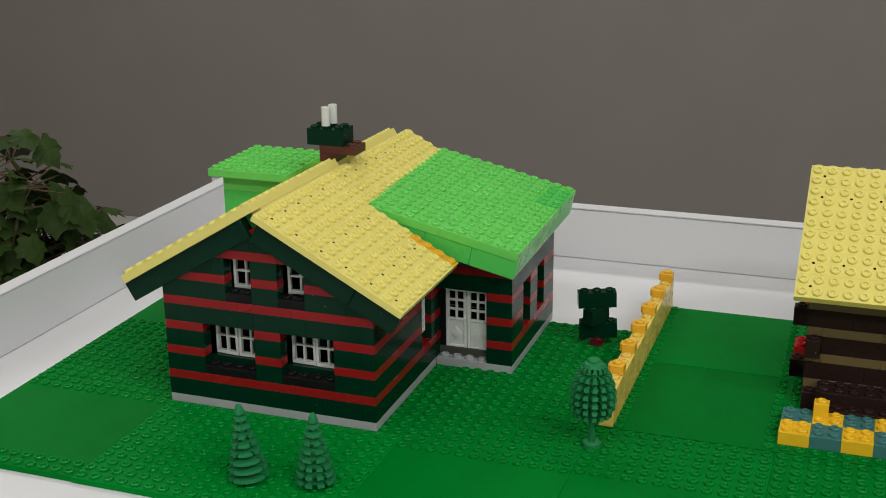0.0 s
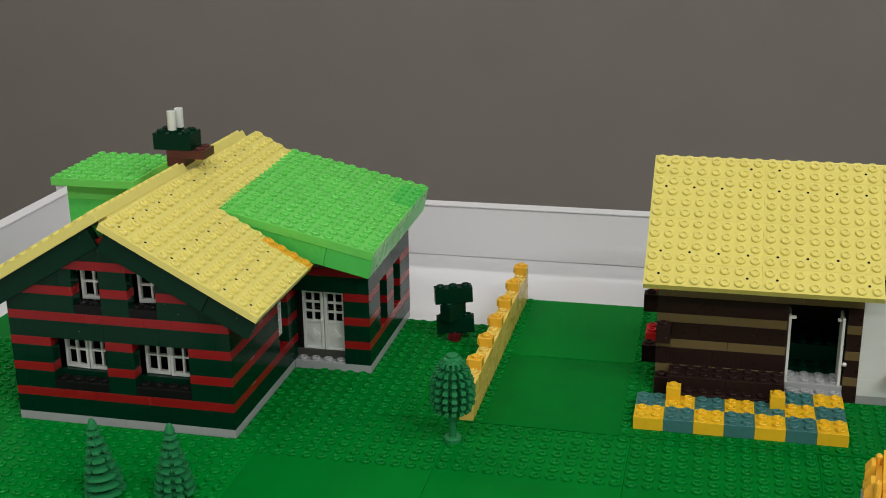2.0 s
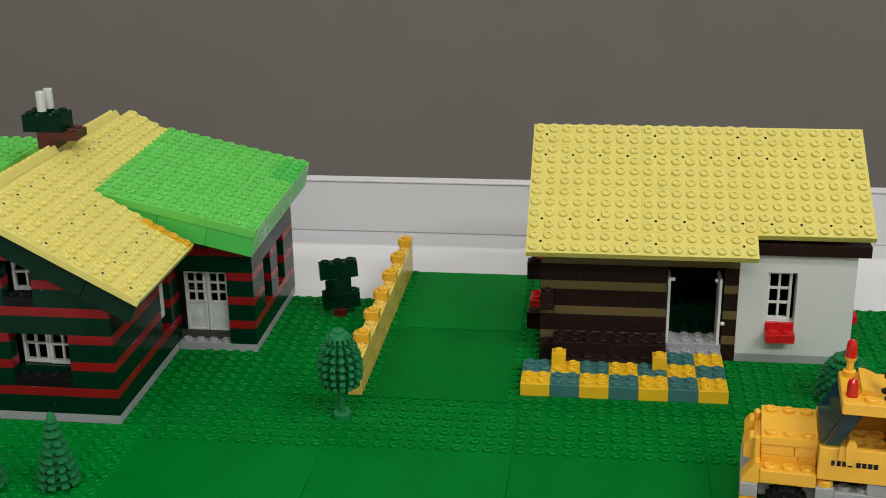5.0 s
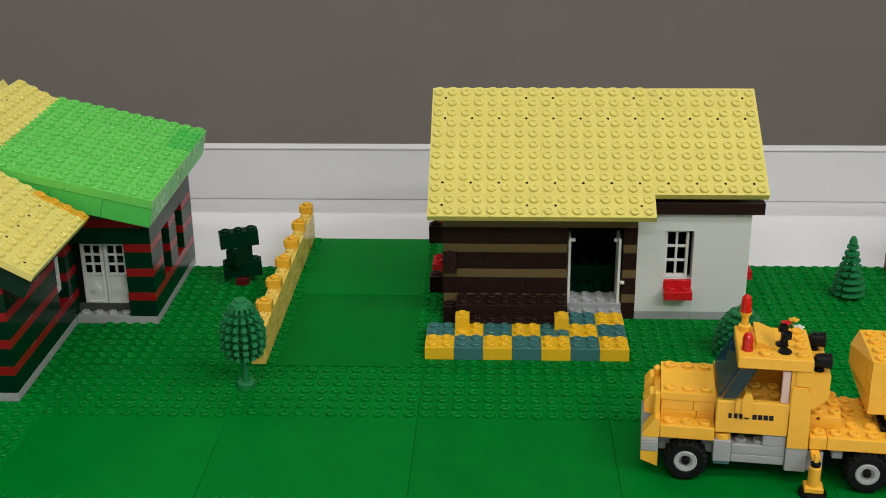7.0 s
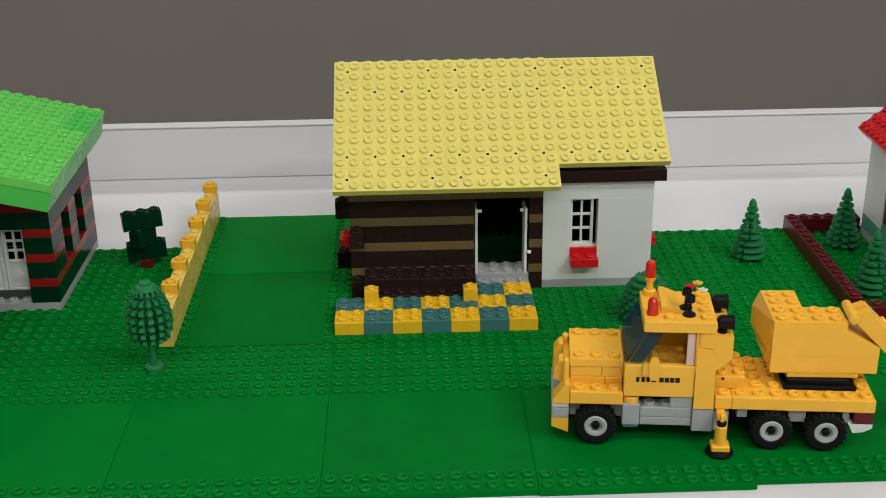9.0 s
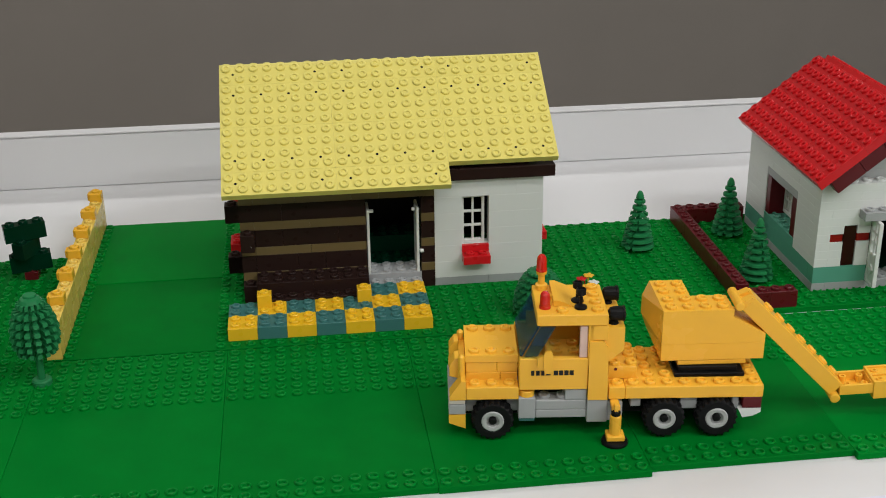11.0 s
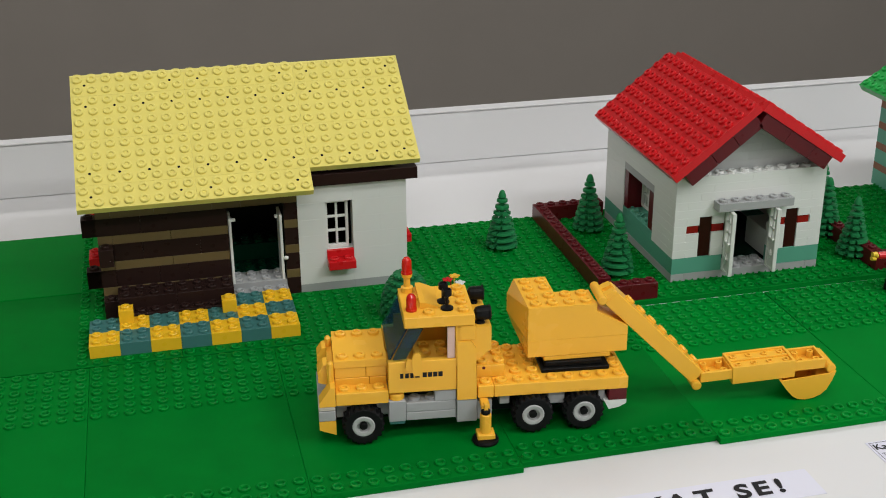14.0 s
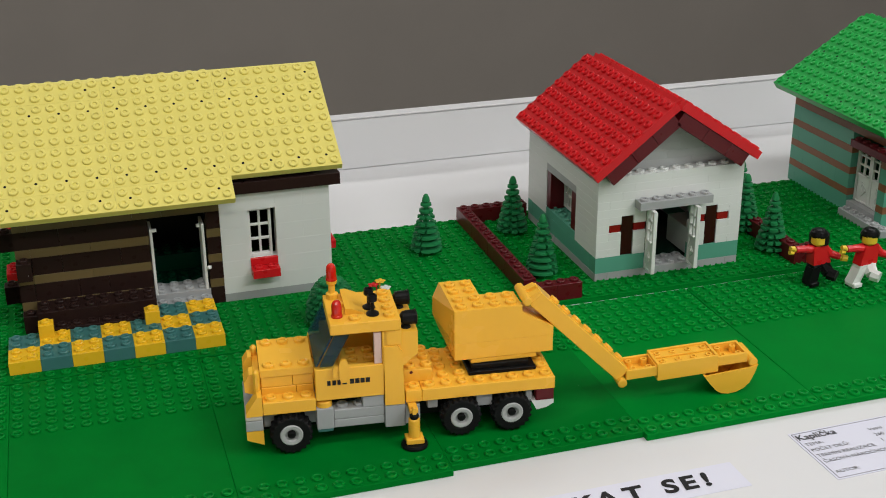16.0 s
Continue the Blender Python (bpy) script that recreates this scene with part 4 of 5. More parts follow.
    put("roof_ramp", Mesh().prism([(5.85, 7.89), (7.0, 7.89), (6.15, 8.25), (5.85, 8.25)], 1.3, 4.1).data("roof_ramp", Y), tk)
    # beacons
    dome = ((0.33, 0), (0.33, 0.12), (0.3, 0.16), (0.3, 0.6), (0.26, 0.85), (0.16, 0.99), (0.05, 1.03))
    put("beacon", Mesh().lathe(5.35, 1.15, 7.89, dome, 16).data("beacon", M_BEACON), tk, label="red beacon lamp")
    put("beacon_post", Mesh().lathe(5.36, 3.75, 7.89, ((0.36, 0), (0.36, 0.3), (0.2, 0.35), (0.2, 0.85), (0.3, 0.95), (0.34, 1.15)), 14).data("beacon_post", Y), tk)
    put("beacon", Mesh().lathe(5.36, 3.75, 9.05, dome, 16).data("beacon", M_BEACON), tk, label="red beacon lamp on a post")
    # black telescopes on stands
    for x0, y0 in ((7.38, 1.1), (7.28, 2.0)):
        put("signal_horn", Mesh().lathe(x0, y0, 7.89, ((0.38, 0), (0.36, 0.1), (0.1, 0.25), (0.1, 0.75), (0.28, 0.85), (0.28, 1.18), (0.22, 1.22), (0.18, 1.1)), 14).data("signal_horn", M_BLACK), tk, label="black horn on a stand")
    # flood lamps behind the roof
    for y0 in (0.9, 3.6):
        m = Mesh().lathe(8.93, y0, 7.6, ((0.15, -0.05), (0.36, 0.1), (0.42, 0.35), (0.42, 0.8), (0.46, 0.82), (0.46, 0.92), (0.35, 0.95)), 16, "x")
        m.lathe(9.25, y0, 7.0, ((0.3, 0), (0.26, 0.12), (0.12, 0.2), (0.12, 0.6)), 10)
        put("flood_lamp", m.data("flood_lamp", M_BLACK), tk, label="black flood lamp")
    # rear pillars of the cab
    for y0 in (N - 0.1, F - 0.9):
        put("pillar", Mesh().prism([(7.84, 2.45), (8.98, 2.45), (8.92, 5.75), (8.62, 6.22), (7.84, 6.22)], y0, y0 + 0.75).data("pillar", Y), tk)
        b("pillar_top", 7.84, 8.9, y0 + 0.1, y0 + 1.0, 6.24, 7.18, Y)
    put("engine_hump", Mesh().prism([(8.12, 4.55), (8.94, 4.8), (9.84, 5.58), (9.84, 6.98), (8.92, 7.0), (8.12, 6.9)], N + 0.12, F - 0.6).data("engine_hump", Y), tk)
    # grey steps and boxes under the cab
    b("step_box", 3.86, 4.84, N - 0.05, 1.3, 1.25, 2.6, M_GREY)
    b("step_foot", 3.9, 4.8, N, 1.3, 1.05, 1.24, M_TEAL, "blue-grey plate under the step")
    put("round_tile", Mesh().lathe(4.35, 0.65, 2.61, ((0.46, 0), (0.46, 0.3), (0.42, 0.36)), 20).data("round_tile", Y), tk)
    b("step", 4.86, 7.8, N + 0.1, 1.3, 1.2, 1.72, M_GREY)
    b("step", 4.86, 7.8, N + 0.1, 1.3, 1.74, 2.35, M_GREY, "", (4.9, 6.9, N + 0.12, N + 1.12, 2.35))
    b("step", 6.55, 7.8, N + 0.1, 1.3, 2.36, 3.05, M_GREY)
    b("step_back", 4.86, 6.5, 1.32, 1.6, 2.36, 3.05, M_BLACK)
    b("side_box", 7.82, 9.0, N - 0.05, 1.3, 0.95, 2.42, M_GREY)
    b("side_box", 9.02, 9.9, N + 0.1, 1.3, 0.98, 2.2, M_GREY)
    # outrigger
    o = put("outrigger", Mesh().lathe(9.4, -0.55, 0.62, ((0.34, 0), (0.34, 1.15), (0.3, 1.2)), 16).data("outrigger", Y), tk, label="yellow outrigger leg on a black foot")
    put("outrigger_foot", Mesh().lathe(9.4, -0.55, 0.01, ((0.78, 0), (0.8, 0.12), (0.72, 0.26), (0.3, 0.3)), 24).data("outrigger_foot", M_BLACK), o)
    put("outrigger_block", Mesh().box(8.88, 9.92, -1.0, -0.1, 0.3, 0.62).data("outrigger_block", Y), o)
    put("outrigger_knob", Mesh().lathe(9.4, -0.55, 1.83, ((0.26, 0), (0.28, 0.2), (0.2, 0.32), (0.12, 0.36)), 14).data("outrigger_knob", M_BLACK), o)
    put("outrigger_bracket", Mesh().box(9.15, 9.65, -0.6, 0.3, 2.1, 2.4).box(9.28, 9.52, -0.75, -0.4, 2.0, 2.55).data("outrigger_bracket", Y), o)
    # load bed
    b("bed", 9.06, 10.0, N, F, 2.42, 3.2, Y, "", (9.06, 10.06, N, F, 3.2))
    b("bed", 10.02, 18.0, N, F, 2.42, 3.2, Y, "yellow studded load bed", (10.0, 18.0, N, F, 3.2))
    b("bed_box", 9.1, 10.8, 1.2, 4.2, 3.21, 4.0, Y, "", (9.0, 11.0, 1.2, 4.2, 4.0))
    put("pin_hole", Mesh().lathe(9.55, 1.2, 3.85, ((0.1, 0), (0.1, 0.012), (0.06, 0.014)), 10, "y").data("pin_hole", M_DRED), tk)
    b("tail_lamp", 16.85, 17.95, N, N + 1, 1.7, 2.44, M_DRED, "dark red tail lamp")
    b("tail_lamp", 16.85, 17.95, F - 1, F, 1.7, 2.44, M_DRED)
    for y0 in (N, F - 1):
        put("tail_wedge", Mesh().prism([(16.9, 1.1), (17.5, 1.2), (17.95, 1.45), (17.95, 1.69), (16.6, 1.69)], y0, y0 + 1).data("tail_wedge", M_OFFW), tk)
    b("mudguard", 13.3, 14.3, 0.6, 1.3, 1.5, 2.45, M_GREY)
    b("mudguard", 10.4, 11.0, 0.6, 1.3, 1.7, 2.45, M_GREY)
    b("mudguard", 16.3, 16.7, 0.5, 1.3, 1.5, 2.45, M_GREY)
    # side mirror
    mir = Mesh()
    for cx, cz, rx, rz, y0 in ((5.5, 5.05, 0.28, 0.72, -0.16), (5.12, 4.95, 0.24, 0.42, -0.06)):
        mir.prism([(cx + rx * math.copysign(abs(math.cos(a)) ** 0.6, math.cos(a)), cz + rz * math.copysign(abs(math.sin(a)) ** 0.6, math.sin(a)))
                   for a in (2 * math.pi * (i + 0.5) / 16 for i in range(16))], y0, y0 + 0.2)
    put("mirror", mir.box(5.2, 5.5, -0.05, 0.21, 4.7, 4.95).data("mirror", Y), tk)
    # turntable and crane cabin
    b("turntable", 13.0, 17.1, 1.25, 5.0, 3.22, 3.46, M_BLACK, "black turntable plate")
    b("turntable_hub", 13.25, 16.7, 1.5, 4.8, 3.47, 3.78, M_BLACK)
    yaw = Matrix.Translation((15.2 * U, 1.7 * U, 0)) @ Matrix.Rotation(radians(1.6), 4, "Z") @ Matrix.Translation((-15.2 * U, -1.7 * U, 0))
    cab = put("crane_cabin", Mesh().prism([(12.22, 5.18), (18.26, 5.18), (18.26, 5.72), (16.32, 6.82), (16.32, 7.3), (12.22, 7.3)], 1.7, 3.75)
        .studs(12.25, 16.25, 1.72, 3.72, 7.3).data("crane_cabin", Y), tk, turn=yaw, label="yellow excavator cabin with sloped ends")
    put("cabin_brick", Mesh().box(12.22, 18.26, 1.7, 3.75, 4.1, 5.17, 0.025).data("cabin_brick", Y), cab)
    flank = Mesh().prism([(12.22, 4.1), (14.2, 4.1), (14.2, 7.29), (12.22, 7.29), (11.82, 6.35), (11.82, 5.2)], 1.72, 6.05)
    flank.v = [(max(x, 12.23), y, z) if y < 2 else (x, y, z) for x, y, z in flank.v]
    put("cabin_side", flank.studs(12.25, 14.25, 3.9, 5.9, 7.29).data("cabin_side", Y), cab)
    put("cabin_base", Mesh().box(13.22, 17.25, 1.72, 5.2, 3.79, 4.09).data("cabin_base", Y), cab)
    # boom, from the cabin's hinge down to the elbow
    W0, W1 = 1.9, 3.5
    hinge = put("boom_hinge", Mesh().lathe(16.62, W1 + 0.4, 7.5, ((0.2, 0), (0.28, 0.05), (0.28, 2.2), (0.2, 2.25)), 16, "y").data("boom_hinge", Y), tk)
    put("hinge_lug", Mesh().box(16.5, 17.1, W0 + 0.5, W1 - 0.3, 7.2, 7.6, 0.08).data("hinge_lug", Y), hinge)
    ax, az, bx, bz = 17.45, 7.97, 23.2, 2.17
    ln = math.hypot(bx - ax, bz - az)
    m = Mesh().box(0.1, ln, W0, W1, -1.0, 0).studs(1.05, 1.05 + round(ln - 1.1), W0 + 0.45, W0 + 1.45, 0)
    for y0, y1 in ((W0 + 0.03, W0 + 0.6), (W1 - 0.6, W1 - 0.03)):
        m.prism([(-0.3, -0.75), (0.15, -0.95), (0.15, -0.05), (-0.05, -0.1)], y0, y1)
    boom = put("boom", m.data("boom", Y), tk, label="yellow excavator boom")
    boom.matrix_basis = Matrix.Translation((ax * U, 0, az * U)) @ slope_turn(ax, az, bx, bz)
    put("elbow", Mesh().lathe(22.73, W1, 1.42, ((0.2, 0), (0.3, 0.03), (0.3, 1.85), (0.2, 1.9)), 16, "y").data("elbow", Y), tk)

    # dipper arm: open trays with hollow pegs, rising slightly from the elbow
    def tray(x0, x1, y0, y1, z0, z1, floor, pegs, peg_h, ridge=False):
        q = Mesh().box(x0 + 0.1, x1 - 0.1, y0 + 0.1, y1 - 0.1, z0 + 0.01, floor, 0.02)
        q.box(x0, x1, y0, y0 + 0.16, z0, z1, 0.03).box(x0, x1, y1 - 0.16, y1, z0, z1, 0.03)
        q.box(x0, x0 + 0.16, y0 + 0.16, y1 - 0.16, z0, z1, 0.02).box(x1 - 0.16, x1, y0 + 0.16, y1 - 0.16, z0, z1, 0.02)
        if ridge:
            q.box(x0 + 0.16, x1 - 0.16, 0.5 * (y0 + y1) - 0.07, 0.5 * (y0 + y1) + 0.07, floor, z1 - 0.02, 0.02)
        for px, py in pegs:
            q.lathe(px, py, floor, ((0.21, 0), (0.21, peg_h - 0.02), (0.19, peg_h), (0.12, peg_h), (0.11, peg_h - 0.15)), 12)
        return q

    rise = Matrix.Translation((23.0 * U, 0, 1.5 * U)) @ Matrix.Rotation(radians(-3.4), 4, "Y") @ Matrix.Translation((-23.0 * U, 0, -1.5 * U))
    pegs = lambda x0, n, *ys: [(x0 + i, y) for i in range(n) for y in ys]
    put("dipper_tray", tray(23.03, 25.1, 1.82, 3.62, 1.51, 2.16, 1.62, pegs(23.6, 2, 2.25, 3.2), 0.45).data("dipper_tray", Y), tk, turn=rise)
    put("dipper_arm", tray(25.0, 28.95, 1.72, 3.74, 1.18, 2.34, 2.2, pegs(25.5, 4, 2.22, 3.24), 0.1, True).data("dipper_arm", Y), tk, turn=rise, label="yellow dipper arm")
    put("dipper_tray", tray(28.96, 30.92, 1.82, 3.62, 1.51, 2.16, 1.62, pegs(29.45, 2, 2.25, 3.2), 0.45).data("dipper_tray", Y), tk, turn=rise)
    put("bucket_link", Mesh().lathe(31.2, W1 + 0.35, 2.02, ((0.22, 0), (0.3, 0.03), (0.3, 2.2), (0.22, 2.24)), 14, "y").data("bucket_link", Y), tk)
    # bucket: side cheeks and a curved shell
    arc = [(31.48, 1.9), (31.3, 1.3), (31.0, 0.66), (30.62, 0.3), (30.15, 0.1), (29.65, 0.03), (29.2, 0.1), (28.82, 0.33), (28.4, 0.82), (27.98, 1.4)]
    cheek = Mesh()
    for y0 in (W0 - 0.4, W1 + 0.2):
        cheek.prism(arc[::-1] + [(31.05, 1.74)][:1], y0, y0 + 0.12)
    shell = Mesh()
    for (x0, z0), (x1, z1) in zip(arc[:-1], arc[1:]):
        nx, nz = 29.7 - (x0 + x1) / 2, 1.7 - (z0 + z1) / 2
        l = math.hypot(nx, nz)
        nx, nz = 0.12 * nx / l, 0.12 * nz / l
        shell.prism([(x0, z0), (x0 + nx, z0 + nz), (x1 + nx, z1 + nz), (x1, z1)], W0 - 0.28, W1 + 0.2)
    bk = put("bucket", shell.data("bucket", Y), tk, label="yellow excavator bucket resting near the ground")
    put("bucket_cheek", cheek.data("bucket_cheek", Y), bk)


glassless = plastic("clear_lamp", (0.55, 0.5, 0.42), 0.15)
truck()

# flowers on the lawn behind the truck
fl = thing("toy_flower", 25.8, 5.2, 0, "small toy flowers in red, yellow and white on the lawn", "toy flower")
put("stem", Mesh().lathe(0, 0, 0, ((0.3, 0), (0.3, 0.2), (0.09, 0.3), (0.07, 0.9)), 8).data("stem", M_TREE), fl)
for dx, dy, z, mt, lb in ((-0.45, 0.1, 1.15, M_ROOFR, "red blossom"), (0.15, 0.4, 1.25, M_ORA, "yellow blossom"), (0.35, -0.4, 1.05, M_WHITE, "white blossom")):
    m = Mesh().lathe(dx, dy, z, ((0.12, -0.05), (0.2, 0.1), (0.1, 0.16)), 8)
    for i in range(5):
        a = 2 * math.pi * i / 5
        m.lathe(dx + 0.26 * math.cos(a), dy + 0.26 * math.sin(a), z, ((0.1, 0), (0.17, 0.06), (0.1, 0.12)), 8)
    m.lathe(dx * 0.5, dy * 0.5, z - 0.5, ((0.05, 0), (0.05, 0.5)), 6)
    put("blossom", m.data("blossom", mt), fl, label=lb)


# ---- two toy figures, kept as plain shapes ----
def coloured(name, groups):
    """One mesh from several Mesh pieces with a material each."""
    me = bpy.data.meshes.new(name)
    v, f, idx = [], [], []
    for k, (piece, mat) in enumerate(groups):
        o = len(v)
        v += [(x * U, y * U, z * U) for x, y, z in piece.v]
        f += [tuple(i + o for i in q) for q in piece.f]
        idx += [k] * len(piece.f)
        me.materials.append(mat)
    me.from_pydata(v, [], f)
    me.polygons.foreach_set("material_index", idx)
    bm = bmesh.new()
    bm.from_mesh(me)
    bmesh.ops.recalc_face_normals(bm, faces=bm.faces)
    bm.to_mesh(me)
    bm.free()
    return me


def limb(m, x0, y0, z0, x1, y1, z1, r0, r1, n=10):
    """A tapered limb between two points."""
    a, b = Vector((x0, y0, z0)), Vector((x1, y1, z1))
    d = (b - a).normalized()
    u = d.orthogonal().normalized()
    w = d.cross(u)
    k = len(m.v)
    for p, r in ((a, r0), (b, r1)):
        for i in range(n):
            q = p + r * (math.cos(2 * math.pi * i / n) * u + math.sin(2 * math.pi * i / n) * w)
            m.v.append(tuple(q))
    for i in range(n):
        j = (i + 1) % n
        m.f.append((k + i, k + j, k + n + j, k + n + i))
    m.f += [tuple(k + i for i in reversed(range(n))), tuple(k + n + i for i in range(n))]
    return m


M_SKIN = plastic("figure_yellow", (0.8, 0.55, 0.04), 0.3)


def figure(x, y, rz, legs, label, bob, hip=0.0, foot=0.0):
    """A toy figure: one arm held out, one forward, the other leg kicking; hip, foot: how far these lean along x."""
    torso = Mesh().prism([(-0.8 + hip, 1.72), (0.82 + hip, 1.72), (0.66, 3.1), (0.56, 3.25), (-0.56, 3.25), (-0.66, 3.1)], -0.42, 0.42)
    limb(torso, -0.55, 0.02, 2.98, -1.15, 0.12, 3.08, 0.35, 0.31)
    limb(torso, -1.12, 0.12, 3.07, -1.85, 0.25, 3.1, 0.31, 0.27)
    limb(torso, 0.6, 0, 2.92, 0.98, -0.25, 2.42, 0.37, 0.33)
    limb(torso, 0.95, -0.23, 2.44, 1.65, -0.62, 2.18, 0.33, 0.27)
    skin = Mesh().lathe(0, 0, 3.25, ((0.3, 0), (0.3, 0.1), (0.5, 0.14), (0.56, 0.24), (0.56, 0.78), (0.48, 0.92), (0.2, 0.96)), 16)
    limb(skin, -1.85, 0.25, 3.1, -2.0, 0.28, 3.1, 0.18, 0.18)
    limb(skin, -2.0, 0.28, 2.86, -2.35, 0.32, 2.92, 0.16, 0.17)
    limb(skin, -1.98, 0.28, 3.22, -2.3, 0.32, 3.26, 0.2, 0.18)
    limb(skin, 1.65, -0.62, 2.18, 1.8, -0.7, 2.12, 0.18, 0.18)
    limb(skin, 1.78, -0.7, 2.1, 2.15, -0.86, 2.02, 0.3, 0.27, 8)
    hair = Mesh().lathe(0.08, 0.08, 3.95, ((0.5, -0.04), (0.66, 0.02), (0.69, 0.2), (0.6, 0.44), (0.4, 0.6), (0.14, 0.66)), 20)
    if bob:
        hair.lathe(0.3, -0.02, 3.28, ((0.4, 0), (0.52, 0.05), (0.56, 0.3), (0.54, 0.9)), 18)
        hair.lathe(0.05, 0.28, 3.32, ((0.44, 0), (0.54, 0.05), (0.56, 0.8)), 18)
    else:
        hair.lathe(0.28, 0.16, 3.6, ((0.36, 0), (0.46, 0.06), (0.5, 0.45)), 18)
        hair.lathe(0.02, 0.28, 3.5, ((0.42, 0), (0.5, 0.06), (0.52, 0.6)), 18)
    leg = Mesh().box(-0.8 + hip, 0.8 + hip, -0.42, 0.42, 1.42, 1.73, 0.06)
    leg.prism([(-0.8 + foot, 0.3), (-0.02 + foot, 0.3), (-0.02 + hip, 1.45), (-0.8 + hip, 1.45)], -0.42, 0.4)
    leg.box(-0.82 + foot, -0.02 + foot, -0.7, 0.4, 0.0, 0.34, 0.06)
    limb(leg, 0.42 + hip, -0.1, 1.42, 0.62 + foot, -0.85, 1.0, 0.5, 0.46, 8)
    limb(leg, 0.6 + foot, -0.8, 1.02, 0.88 + foot, -1.35, 0.93, 0.5, 0.46, 8)
    ob = new("toy_figure", coloured("toy_figure", [(torso, M_ROOFR), (skin, M_SKIN), (hair, M_BLACK), (leg, legs)]))
    ob.matrix_basis = pose(x * U, y * U, 0.15 * U, 0, 0, rz) @ Matrix.Diagonal((1, 1, 0.94, 1))
    tagged(ob, label, "toy figure", "two toy figures on the lawn")


figure(57.35, -2.35, 8, M_BLACK, "plastic toy figure in red top and black trousers", True, 0.25, 0.0)
figure(61.0, -3.4, 8, M_WHITE, "plastic toy figure in red top and white trousers", False, -0.2, -0.75)

# ---- paper signs on the table ----
M_PAPER = painted("white_paper", (0.72, 0.72, 0.82), 0.7, 8.0, 0.02, 0.05)
M_PRINT = plastic("grey_print", (0.07, 0.07, 0.075), 0.6)
M_INK = plastic("black_ink", (0.012, 0.012, 0.014), 0.6)


def words(text, x, y, size, parent, bold=0.0, name="lettering", shear=0.0, sx=1.0, ink=None):
    """Flat raised ink, in the parent's studs."""
    c = bpy.data.curves.new(name, "FONT")
    c.body, c.size, c.extrude, c.offset, c.shear = text, size * U, 0.00004, bold * U, shear
    ob = new("words", c)
    dg = bpy.context.evaluated_depsgraph_get()
    me = bpy.data.meshes.new_from_object(ob.evaluated_get(dg))
    bpy.data.objects.remove(ob)
    me.materials.clear()
    me.materials.append(ink or M_INK)
    o = put(name, me, parent, x, y, 0.06)
    o.scale = (sx, 1, 1)
    return o


def paper(x0, y0, x1, y1, lift):
    m = Mesh()
    nx, ny = 24, 6
    for j in range(ny + 1):
        for i in range(nx + 1):
            a, b = i / nx, j / ny
            m.v.append((x0 + (x1 - x0) * a, y0 + (y1 - y0) * b, lift(a, b) + 0.03))
    for j in range(ny):
        for i in range(nx):
            k = j * (nx + 1) + i
            m.f.append((k, k + 1, k + nx + 2, k + nx + 1))
    k = len(m.v)
    m.v += [(p[0], p[1], p[2] - 0.025) for p in m.v[:k]]
    m.f += [tuple(q + k for q in reversed(f)) for f in m.f[:nx * ny]]
    edge = [i for i in range(nx + 1)] + [(j + 1) * (nx + 1) - 1 for j in range(1, ny + 1)] + [ny * (nx + 1) + i for i in reversed(range(nx))] + [j * (nx + 1) for j in reversed(range(1, ny))]
    for a, b in zip(edge, edge[1:] + edge[:1]):
        m.f.append((a, a + k, b + k, b))
    return m


card = thing("info_card", 44.35, -25.1, TZ, "white printed information card lying on the table", "card", rz=1.0)
put("sheet", paper(0, 0, 13.0, 5.1, lambda a, b: 0.0).data("sheet", M_PAPER), card)
for x0, x1, y0, y1 in ((0.15, 12.75, 0.12, 0.15), (0.15, 12.75, 4.95, 4.98), (0.15, 0.18, 0.15, 4.95), (12.72, 12.75, 0.15, 4.95)):
    put("border_line", Mesh().box(x0, x1, y0, y1, 0.032, 0.045, 0.003).data("border_line", M_PRINT), card)
words("Kaplička", 0.22, 4.22, 0.8, card, 0.006, "heading", sx=0.95)
for k, line in enumerate(("TÉMA:", "POČET DÍLŮ:", "TERMÍN REALIZACE:", "ČASOVÁ NÁROČNOST:")):
    words(line, 0.3, 3.55 - 0.62 * k, 0.44, card, -0.006, "printed_line", ink=M_PRINT)
words("AUTOR:", 0.3, 0.55, 0.44, card, -0.006, "printed_line", ink=M_PRINT)
for k, line in enumerate(("Vesni", "260", "1")):
    words(line, 4.85, 3.85 - 0.62 * k, 0.44, card, -0.006, "printed_line", ink=M_PRINT)

sign = thing("paper_sign", 10.3, -24.3, TZ, "long white paper sign with bold black hand lettering", "sign", rz=0.4)
put("sheet", paper(0, 0, 29.2, 2.5, lambda a, b: 0.0).data("sheet", M_PAPER), sign)
for ch, x in (("K", 18.9), ("A", 20.3), ("T", 21.95), ("S", 24.3), ("E", 25.4), ("!", 26.7)):
    words(ch, x, 0.72, 1.72, sign, 0.06, "lettering", shear=0.12, sx=1.08)

# ---- the pot plant beyond the table's corner ----
M_LEAF = plastic("plant_leaf", (0.04, 0.074, 0.017), 0.5, 0.1, 0.45, spec=0.08)
M_STALK = plastic("plant_stalk", (0.09, 0.06, 0.03), 0.6)
M_POT = painted("terracotta_pot", (0.3, 0.12, 0.06), 0.7, 20)


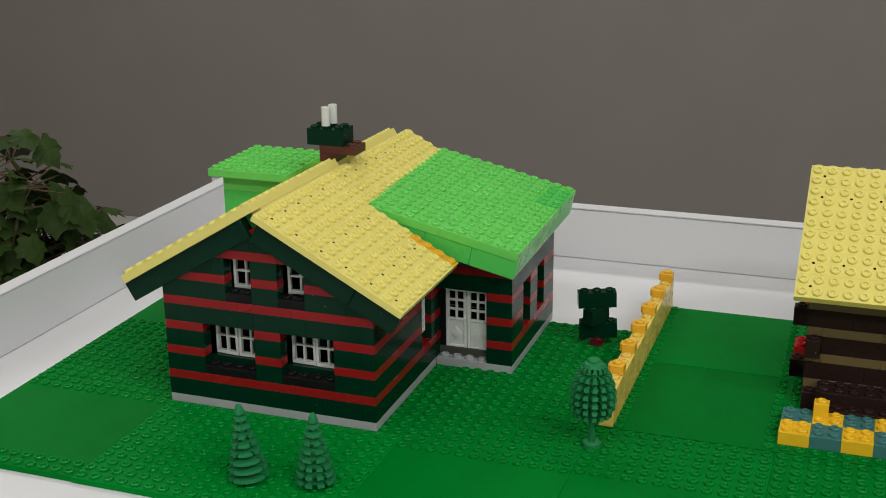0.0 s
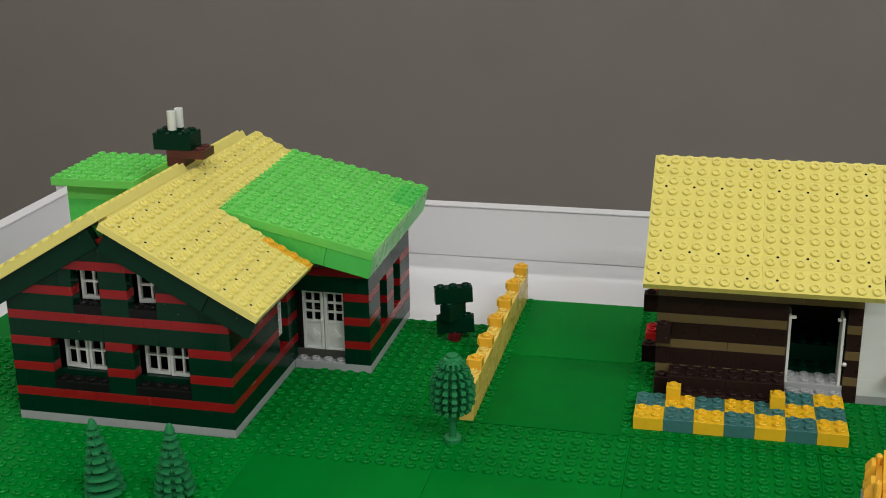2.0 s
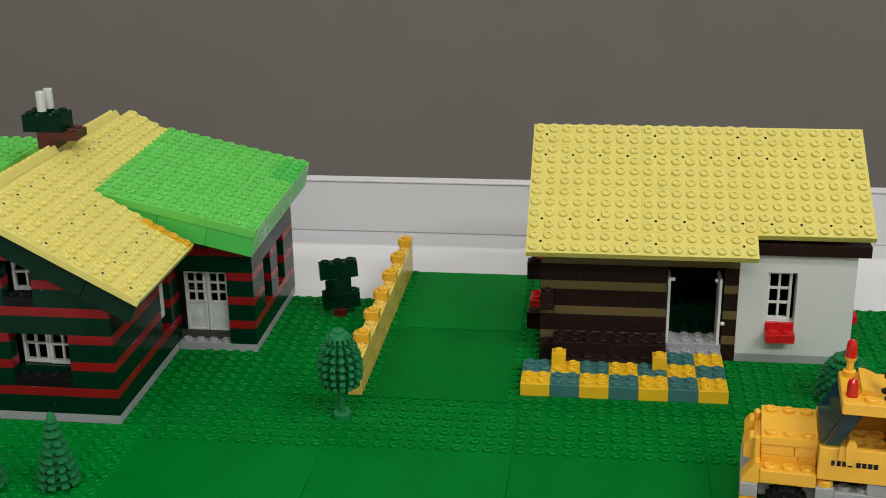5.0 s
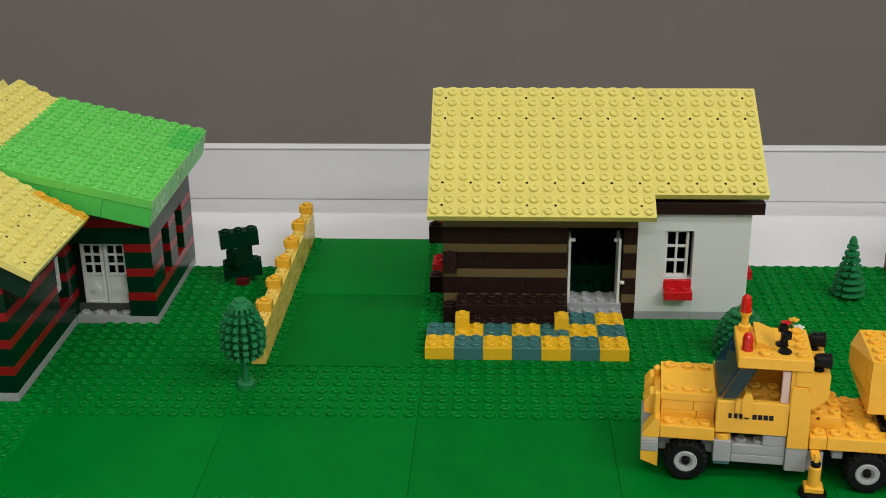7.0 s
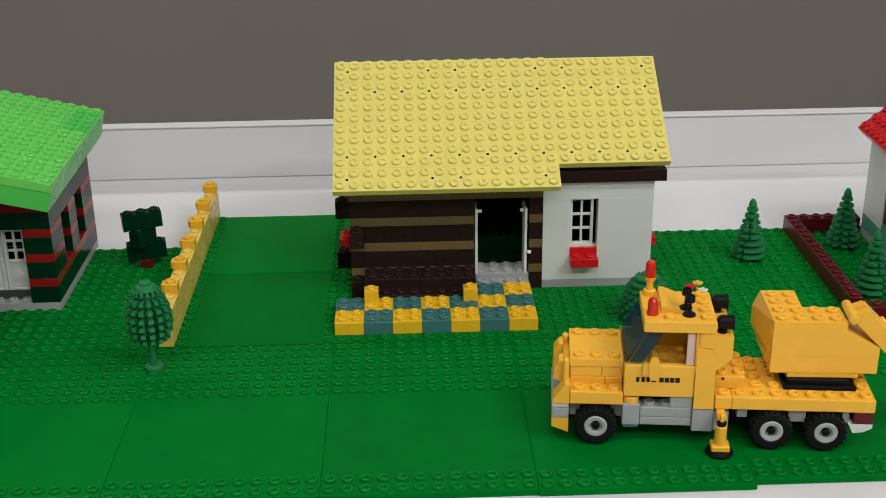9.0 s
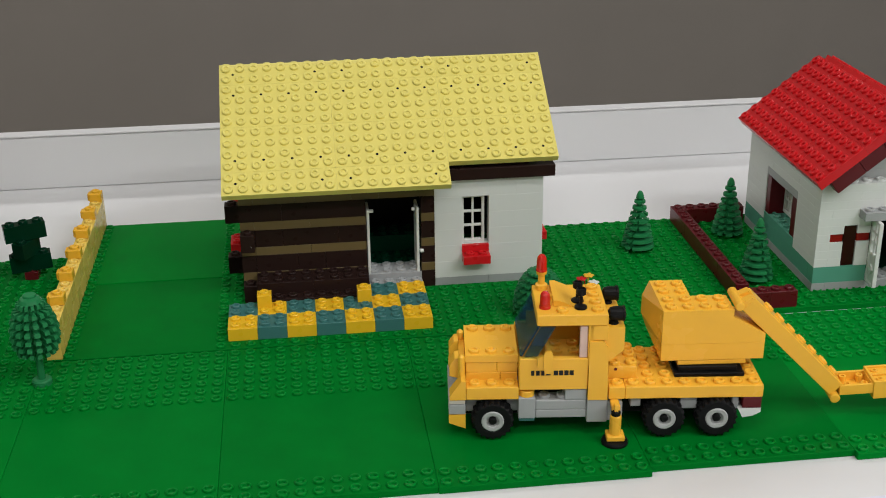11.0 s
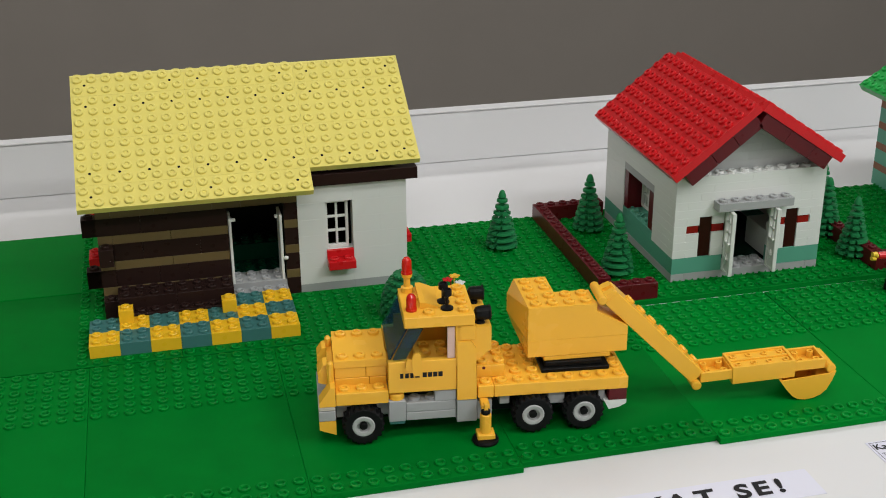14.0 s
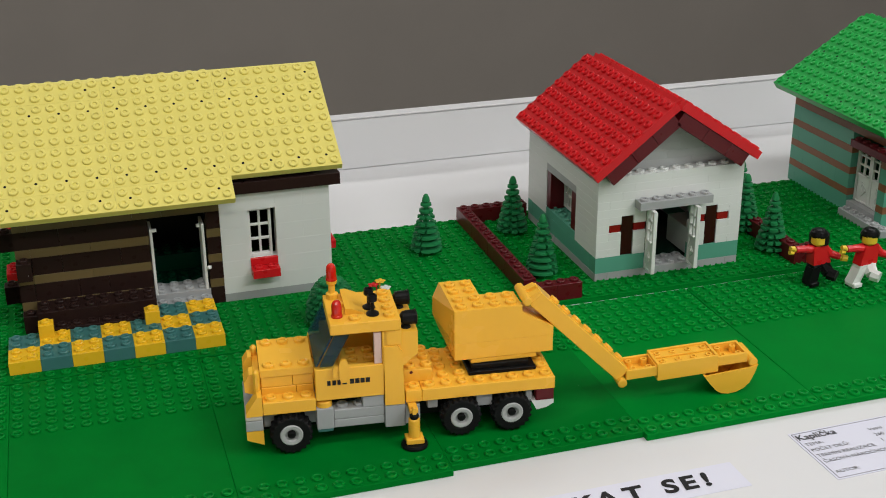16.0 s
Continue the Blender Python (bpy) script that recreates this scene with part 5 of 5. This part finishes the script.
def pot_plant(x, y, z, height):
    rng = random.Random(5)
    t = new("pot_plant")
    t.matrix_basis = pose(x, y, z)
    tagged(t, "leafy green pot plant with lobed leaves standing beside the table", "plant")
    s = 1 / U
    pot = Mesh().lathe(0, 0, 0, ((0.1 * s, 0), (0.15 * s, 0.26 * s), (0.16 * s, 0.26 * s), (0.16 * s, 0.3 * s), (0.14 * s, 0.3 * s), (0.135 * s, 0.27 * s)), 24)
    put("pot", pot.data("pot", M_POT), t, label="round terracotta pot")
    stalks, tips = [], []
    for k in range(17):
        a, lean = rng.uniform(0, 2 * math.pi), rng.uniform(0.02, 0.08)
        p = Vector((0.05 * math.cos(a), 0.05 * math.sin(a), 0.27))
        top = height * rng.uniform(0.62, 1.0)
        d = Vector((lean * math.cos(a), lean * math.sin(a), 1))
        n = 9
        stalks.append(Mesh())
        step = (top - 0.27) / n
        for i in range(n):
            q = p + d * step + Vector((rng.uniform(-0.02, 0.02), rng.uniform(-0.02, 0.02), 0))
            limb(stalks[k], *(p * s), *(q * s), (0.006 - 0.0004 * i) * s, (0.0056 - 0.0004 * i) * s, 6)
            if i > 1:
                for _ in range(2 if i < 6 else 3):
                    tips.append((q.copy(), rng.uniform(0, 2 * math.pi), k))
            p = q
        tips.append((p.copy(), rng.uniform(0, 6.28), k))
        tips.append((p.copy(), rng.uniform(0, 6.28), k))
    leaves = Mesh()
    lobes = ((0.0, 0.0), (0.22, -0.14), (0.4, -0.06), (0.36, 0.1), (0.56, 0.24), (0.52, 0.4), (0.6, 0.56), (0.36, 0.6), (0.3, 0.76), (0.16, 0.84), (0.0, 1.05))
    outline = list(lobes) + [(-x, y) for x, y in reversed(lobes[1:-1])]
    for p, a, i in tips:
        size = rng.uniform(0.028, 0.056)
        out = Vector((math.cos(a), math.sin(a), rng.uniform(-0.1, 0.45))).normalized()
        base = p + out * rng.uniform(0.03, 0.07)
        limb(stalks[i], *(p * s), *(base * s), 0.0016 * s, 0.0012 * s, 4)
        droop = rng.uniform(-1.7, -0.1)
        tip = (out + Vector((0, 0, droop))).normalized()
        side = tip.cross(Vector((0, 0, 1))).normalized()
        side = (side + Vector((0, 0, rng.uniform(-0.5, 0.5)))).normalized()
        nrm = side.cross(tip)
        k = len(leaves.v)
        for u, v in outline:
            w = base + side * (u * size) + tip * (v * size) + nrm * (-0.25 * size * (u * u * 2 + v * v * 0.6))
            leaves.v.append(tuple(w * s))
        c = len(outline)
        leaves.v.append(tuple((base + tip * (0.35 * size)) * s))
        for i2 in range(c):
            leaves.f.append((k + i2, k + (i2 + 1) % c, k + c))
    for m in stalks:
        put("stem", m.data("stem", M_STALK), t)
    me = bpy.data.meshes.new("foliage")
    me.from_pydata([(x * U, y * U, z * U) for x, y, z in leaves.v], [], leaves.f)
    me.materials.append(M_LEAF)
    tagged(put("foliage", me, t), kind="stuff")


pot_plant(-1.205, 0.93, -0.75, 0.615)
